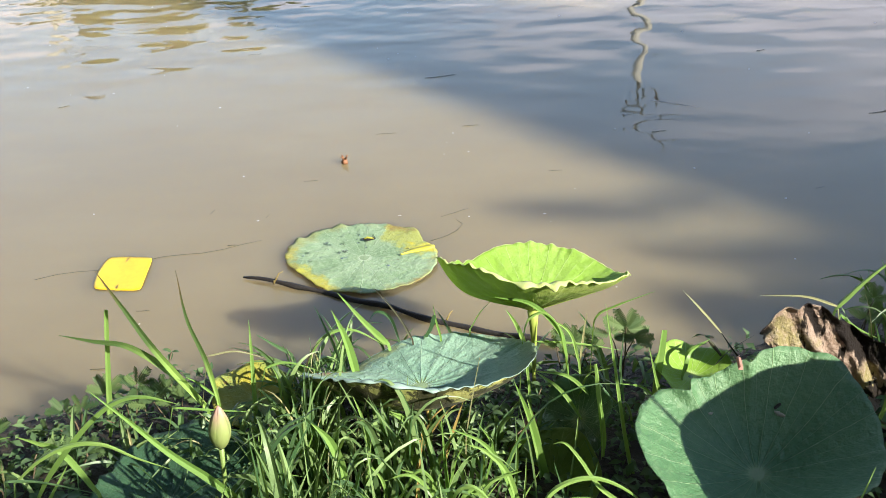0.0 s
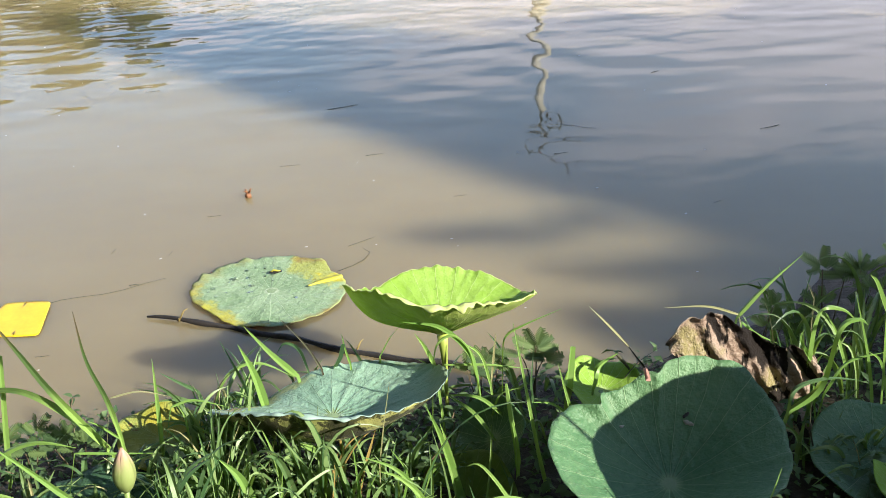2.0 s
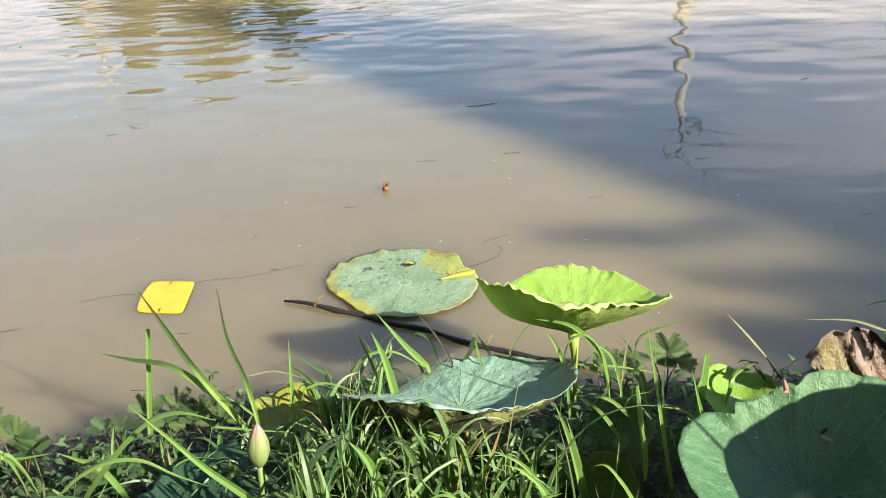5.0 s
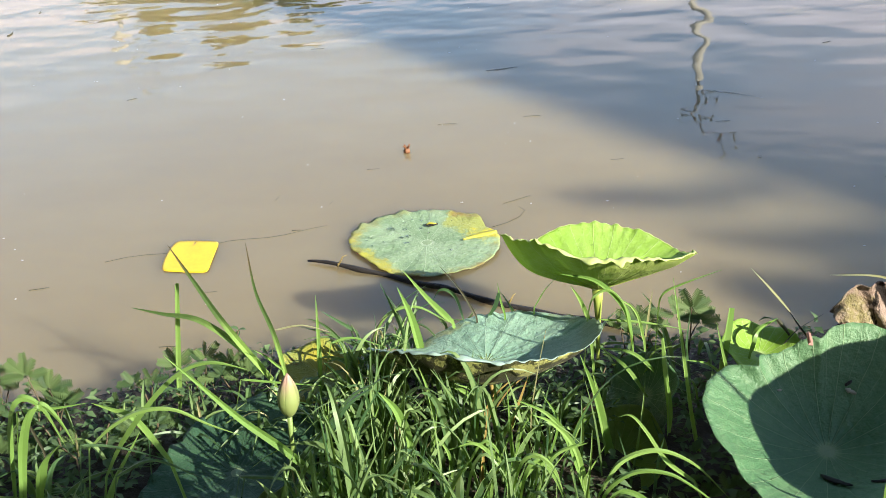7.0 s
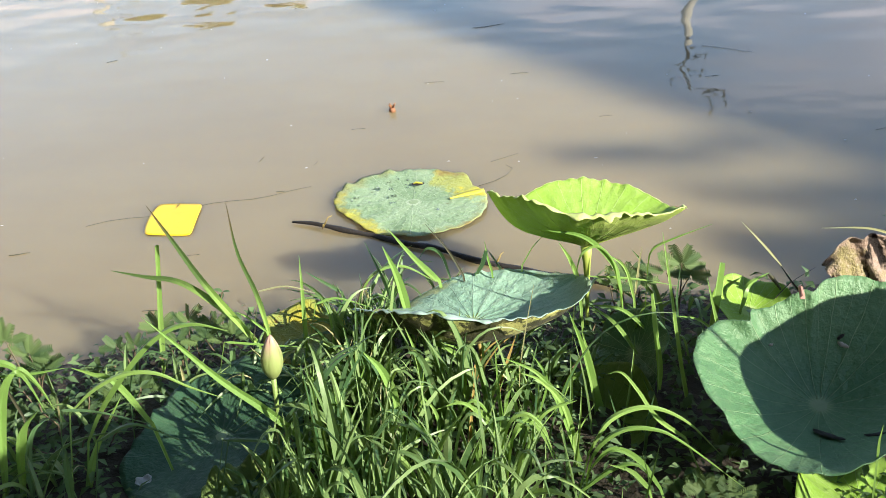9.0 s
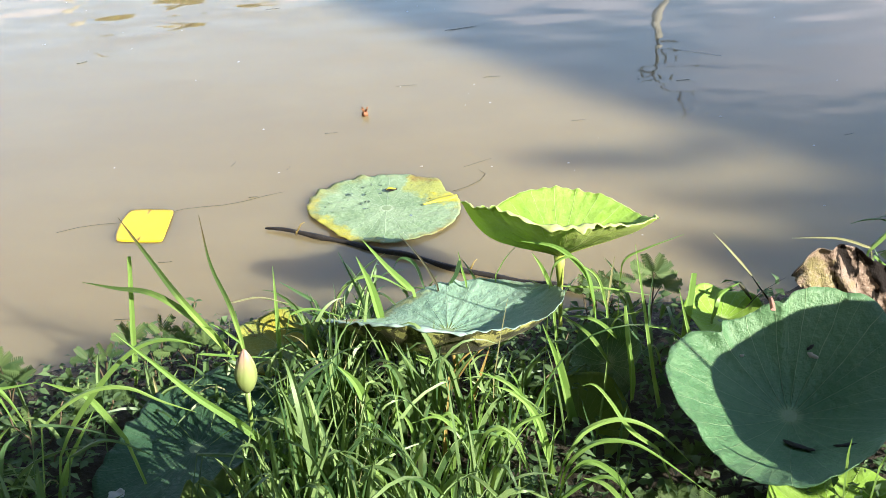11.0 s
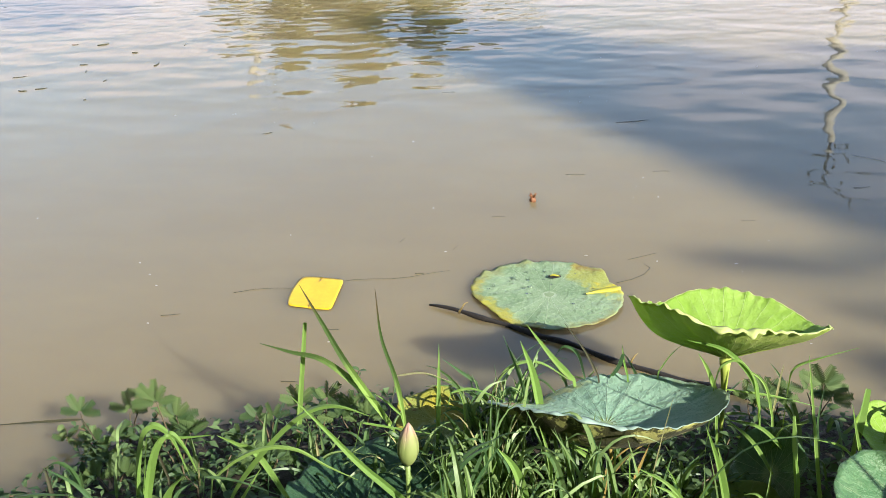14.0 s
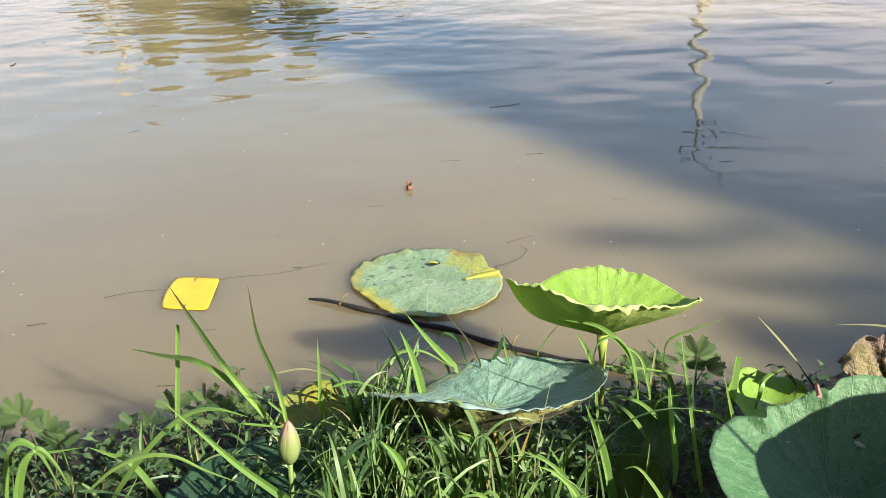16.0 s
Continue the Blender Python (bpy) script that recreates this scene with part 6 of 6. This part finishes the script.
def tree(place, height, spread, seed, clumps, leaf, n, label, low=0.35, foliage=None):
    r = random.Random(seed)
    root = thing("tree", place, (0, 0, 0), label, "tree", "trees by the pond")
    bm = bmesh.new()
    tube(bm, [(0, 0, -0.3), (0.05, 0.02, height * 0.3), (0.0, 0.08, height * 0.75)], [height * 0.035, height * 0.026, height * 0.008], 10)
    part("trunk", bm, M_TRUNK, root)
    vs, fs = [], []
    for i in range(clumps):
        h = height * r.uniform(low, 0.93)
        reach = spread * math.sqrt(max(0.05, 1 - ((h / height - 0.55) / 0.5) ** 2)) * r.uniform(0.2, 1)
        a = r.uniform(0, 6.28)
        c = Vector((reach * math.cos(a), reach * math.sin(a), h))
        if i % 3 == 0:
            bm = bmesh.new()
            s = Vector((0, 0.04, h * 0.6))
            tube(bm, [s, s.lerp(c, 0.5) + Vector((0, 0, 0.1)), c], [height * 0.011, height * 0.007, height * 0.003], 6)
            part("limb", bm, M_TRUNK, root)
        crown_leaves(vs, fs, r, c, spread * r.uniform(0.22, 0.38), n, leaf)
    from_lists("crown", vs, fs, foliage or M_OLIVE, root, smooth=False)
    return root


def polar(az, dist):
    return dist * math.sin(radians(az)), dist * math.cos(radians(az))


for az, dist, hgt, spr, sd in ((-19.9, 23.5, 2.3, 1.1, 1), (-16.6, 23, 2.9, 1.25, 2), (-13.4, 23, 3.1, 1.35, 3), (-10.7, 23.5, 3.0, 1.15, 4)):
    x, y = polar(az, dist)
    tree((x, y, 0.8), hgt, spr, sd, 22, 0.07, 480, "dense rounded olive-green bush on the far bank", 0.15)
x, y = polar(-14.6, 24.5)
tree((x, y, 0.9), 4.6, 0.85, 7, 16, 0.07, 300, "slender olive-green tree on the far bank", 0.55)
x, y = polar(-18.0, 25)
tree((x, y, 0.9), 4.2, 0.9, 8, 14, 0.07, 280, "slender olive-green tree on the far bank", 0.55)
x, y = polar(-10.4, 25)
tree((x, y, 0.9), 4.0, 0.75, 9, 14, 0.07, 320, "dark slender tree on the far bank", 0.6)
x, y = polar(-5.9, 26)
tree((x, y, 0.9), 2.8, 0.9, 10, 9, 0.07, 150, "small open tree on the far bank", 0.5)


def utility_pole():
    x, y = polar(11.2, 22)
    root = thing("utility_pole", (x, y, 0.6), (0, 0, 0), "pale concrete utility pole with crossarms on the far bank", "utility pole")
    bm = bmesh.new()
    tube(bm, [(0, 0, -0.4), (0, 0, 2.5), (0, 0, 5.35)], [0.13, 0.11, 0.085], 12)
    part("pole", bm, M_CONCRETE, root)
    bm = bmesh.new()
    tube(bm, [(0, 0, 5.3), (-0.03, 0, 5.8), (0.1, 0, 6.2), (0.5, 0, 6.45), (0.66, 0, 6.95)], [0.04, 0.022, 0.018, 0.018, 0.015], 8)
    part("bracket", bm, M_STEEL, root, "bent dark steel bracket at the pole's top")
    for z, lo, hi in ((5.55, 0.05, 0.36), (5.85, -0.34, 0.05), (6.42, 0.48, 0.9)):
        bm = bmesh.new()
        box(bm, (lo, -0.12, z - 0.015), (hi, -0.08, z + 0.015))
        arm = part("crossarm", bm, M_STEEL, root)
        for q in (0.12, 0.88):
            x0 = lo + (hi - lo) * q
            bm = bmesh.new()
            tube(bm, [(x0, -0.11, z + 0.03), (x0, -0.11, z + 0.12), (x0, -0.11, z + 0.2)], [0.012, 0.028, 0.012], 8)
            part("insulator", bm, M_STEEL, arm)


utility_pole()


def lamp_post():
    x, y = polar(-20.3, 25)
    root = thing("lamp_post", (x, y, 0.8), (0, 0, 0), "slim pale street lamp post on the far bank", "lamp post")
    bm = bmesh.new()
    tube(bm, [(0, 0, -0.3), (0, 0, 2.5), (0, 0, 4.4)], [0.11, 0.10, 0.085], 10)
    part("post", bm, M_CONCRETE, root)
    bm = bmesh.new()
    tube(bm, [(0, 0, 4.35), (0.25, -0.1, 4.5), (0.6, -0.25, 4.5)], [0.045, 0.045, 0.045], 8)
    arm = part("arm", bm, M_CONCRETE, root)
    bm = bmesh.new()
    box(bm, (0.55, -0.36, 4.45), (0.9, -0.22, 4.53))
    part("lamp_head", bm, M_STEEL, arm)


lamp_post()


def house():
    x, y = polar(-13.8, 31)
    root = thing("house", (x, y, 0.8), (0, 0, 14), "low cream plastered house with a brown roof on the far bank", "house")
    bm = bmesh.new()
    box(bm, (-2.5, -2, -0.3), (2.5, 2, 3.1))
    part("wall", bm, M_WALL, root, "", False)
    bm = bmesh.new()
    vs = [bm.verts.new(p) for p in ((-2.9, -2.5, 3.0), (2.9, -2.5, 3.0), (2.9, 2.5, 3.0), (-2.9, 2.5, 3.0), (-2.3, 0, 4.3), (2.3, 0, 4.3))]
    for f in ((0, 1, 5, 4), (2, 3, 4, 5), (0, 4, 3), (1, 2, 5), (0, 3, 2, 1)):
        bm.faces.new([vs[i] for i in f])
    part("roof", bm, M_ROOF, root, "", False)
    for wx in (-1.5, 0.1, 1.6):
        bm = bmesh.new()
        box(bm, (wx - 0.5, -2.05, 1.1), (wx + 0.5, -1.98, 2.3))
        window = part("window", bm, M_PANE, root, "", False)
        bm = bmesh.new()
        for a in (-0.55, 0.5):
            box(bm, (wx + a, -2.09, 1.05), (wx + a + 0.06, -2.0, 2.35))
        box(bm, (wx - 0.55, -2.09, 2.3), (wx + 0.55, -2.0, 2.36))
        box(bm, (wx - 0.6, -2.12, 1.0), (wx + 0.6, -2.0, 1.07))
        part("frame", bm, M_WOOD, window, "", False)


house()


# ---- unseen trees behind the path, whose shade falls on the pond ----
def shade_tree():
    r = random.Random(30)
    foot = Vector((0.9, 5.3, 0)) + SUN * 27
    root = thing("tree", (foot.x + 1.0, foot.y - 2.5, 0.4), (0, 0, 0), "tall leafy tree standing behind the path", "tree", "trees by the pond")
    base = root.matrix_world.translation
    bm = bmesh.new()
    tube(bm, [(0, 0, -0.5), (0.1, 0, 4), (-0.2, 0.5, 9), (-0.5, 1.2, 13)], [0.34, 0.28, 0.18, 0.05], 12)
    part("trunk", bm, M_TRUNK, root)
    vs, fs = [], []

    def clump(x, y, rad, n, limb=False):
        s = 27 + r.uniform(-1.5, 1.5)
        c = Vector((x, y, 0)) + SUN * s - base
        crown_leaves(vs, fs, r, c, rad, n, 0.12)
        if limb:
            b = bmesh.new()
            st = Vector((0, 0.6, max(4, c.z - 2)))
            tube(b, [st, st.lerp(c, 0.5) + Vector((0, 0, 0.3)), c], [0.09, 0.06, 0.02], 6)
            part("limb", b, M_TRUNK, root)

    # the crown's lit side is a long slanting edge; behind it the leaves close up
    for i in range(420):
        t = r.random()
        edge = Vector((-1.75, 6.65)).lerp(Vector((2.73, 0.92)), t)
        inn = Vector((0.79, 0.61))
        d = 0.12 + 2.6 * r.random() ** 1.4
        p = edge + inn * d
        rad = min(0.42, d * 0.85)
        if p.y + rad * 0.7 > 6.95 - 0.68 * (p.x + 1.0):
            continue
        clump(p.x, p.y, rad, 95 if d > 0.3 else 50, i % 20 == 0)
    from_lists("crown", vs, fs, M_FOLIAGE, root, smooth=False)


shade_tree()


def side_tree():
    """An unseen smaller tree added up the bank, so that its outer sprays shade two tongues of water and the shore."""
    r = random.Random(31)
    root = thing("tree", (10.6, -5.4, 0.4), (0, 0, 0), "unseen smaller open leafy tree added up the bank for its shade", "tree", "trees by the pond")
    base = root.matrix_world.translation
    bm = bmesh.new()
    tube(bm, [(0, 0, -0.5), (0.05, 0, 2), (-0.2, 0.3, 4.2), (-0.5, 0.5, 5.6)], [0.17, 0.14, 0.09, 0.03], 10)
    part("trunk", bm, M_TRUNK, root)
    vs, fs = [], []

    def clump(x, y, rad, n):
        c = Vector((x, y, 0)) + SUN * (13 + r.uniform(-0.5, 0.5)) - base
        crown_leaves(vs, fs, r, c, rad, n, 0.055)
        b = bmesh.new()
        st = Vector((-0.2, 0.3, 4.0))
        tube(b, [st, st.lerp(c, 0.5) + Vector((0, 0, 0.25)), c], [0.03, 0.018, 0.006], 6)
        part("limb", b, M_TRUNK, root)

    for x, y, q, n in ((0.20, 3.22, 0.05, 9), (0.34, 3.21, 0.07, 14), (0.48, 3.21, 0.09, 22), (0.62, 3.22, 0.10, 26), (0.74, 3.24, 0.08, 20),
                       (0.62, 2.86, 0.05, 9), (0.76, 2.86, 0.06, 15), (0.89, 2.85, 0.08, 24), (1.02, 2.84, 0.08, 26), (1.15, 2.84, 0.10, 40),
                       (0.95, 2.50, 0.11, 130), (1.08, 2.50, 0.12, 130), (1.24, 2.5, 0.15, 130), (1.27, 2.72, 0.16, 130), (1.18, 2.25, 0.13, 130), (1.22, 2.42, 0.16, 130), (1.4, 2.32, 0.2, 130), (1.02, 2.2, 0.08, 78), (1.36, 2.12, 0.16, 130), (1.12, 2.02, 0.08, 78),
                       (1.3, 1.95, 0.1, 130), (0.85, 2.44, 0.12, 130), (0.75, 2.50, 0.10, 130), (0.96, 2.38, 0.12, 130), (0.66, 2.55, 0.08, 60), (-1.85, 1.75, 0.25, 130), (-2.1, 2.1, 0.25, 130)):
        clump(x, y, q, n)
    from_lists("crown", vs, fs, M_FOLIAGE, root, smooth=False)


side_tree()


def shrub():
    """An unseen leafy shrub added beside the path, so that its twigs shade the low leaves."""
    r = random.Random(8)
    root = thing("shrub", (0.62, -0.38, 0.1), (0, 0, 0), "unseen leafy green shrub added beside the path to shade the low leaves", "shrub")
    base = root.matrix_world.translation
    vs, fs = [], []
    for x, y, z, s, q in ((-0.93, 1.72, 0.04, 2.6, 0.09), (-0.94, 1.60, 0.05, 2.6, 0.10), (-1.04, 1.66, 0.05, 2.6, 0.10),
                          (-0.98, 1.45, 0.10, 2.5, 0.10), (-1.08, 1.50, 0.10, 2.6, 0.10), (-0.86, 1.67, 0.05, 2.6, 0.07)):
        c = Vector((x, y, z)) + SUN * s - base
        bm = bmesh.new()
        tube(bm, [(0, 0, -0.1), (c.x * 0.4, c.y * 0.4, c.z * 0.7), tuple(c)], [0.018, 0.012, 0.004], 8)
        part("branch", bm, M_TRUNK, root)
        crown_leaves(vs, fs, r, c, q, 260, 0.042)
    from_lists("foliage", vs, fs, M_FOLIAGE, root, smooth=False)


shrub()


def sky_cover_tree():
    """An unseen broad tree over the path: its crown is added high above the bank to block skylight."""
    r = random.Random(14)
    root = thing("tree", (-3.2, -4.5, 0.3), (0, 0, 0), "unseen broad spreading tree whose crown is added over the bank to block skylight", "tree", "trees by the pond")
    bm = bmesh.new()
    tube(bm, [(0, 0, -0.4), (0.1, 0.1, 2.2), (0.5, 0.4, 4.5), (1.2, 1.0, 6.2)], [0.36, 0.29, 0.22, 0.1], 12)
    part("trunk", bm, M_TRUNK, root)
    vs, fs = [], []
    for i in range(330):
        c = Vector((r.uniform(-6.5, 5.5), r.uniform(-5.5, 10.8), r.uniform(4.6, 6.4)))
        if i % 9 == 0:
            bm = bmesh.new()
            st = Vector((0.4, 0.35, 4.0))
            tube(bm, [st, st.lerp(c, 0.5) + Vector((0, 0, 0.4)), c], [0.09, 0.06, 0.02], 7)
            part("limb", bm, M_TRUNK, root)
        crown_leaves(vs, fs, r, c, r.uniform(0.7, 1.1), 190, 0.18)
    from_lists("crown", vs, fs, M_FOLIAGE, root, smooth=False)


sky_cover_tree()


# unseen trees added round the near side, which cut the low skylight
for x, y, h, sd in ((-12, 1.5, 9, 41), (-13, 6.5, 9, 42), (-11, -4, 8, 43), (14, 3.5, 8, 44), (15, 8.5, 9, 45), (11.5, -1.5, 6.5, 46), (8.5, -8.5, 4.6, 47), (1, -9, 9, 51), (6, -13, 7, 52), (-8, -8, 9, 53), (3.5, -10, 8, 48), (-4.5, -11, 8, 49), (12.5, -6, 5, 50)):
    tree((x, y, 0.1), h, h * 0.42, sd, 26, 0.22, 170, "unseen tall dense tree added at the side of the pond to block the sky", 0.12, M_FOLIAGE)
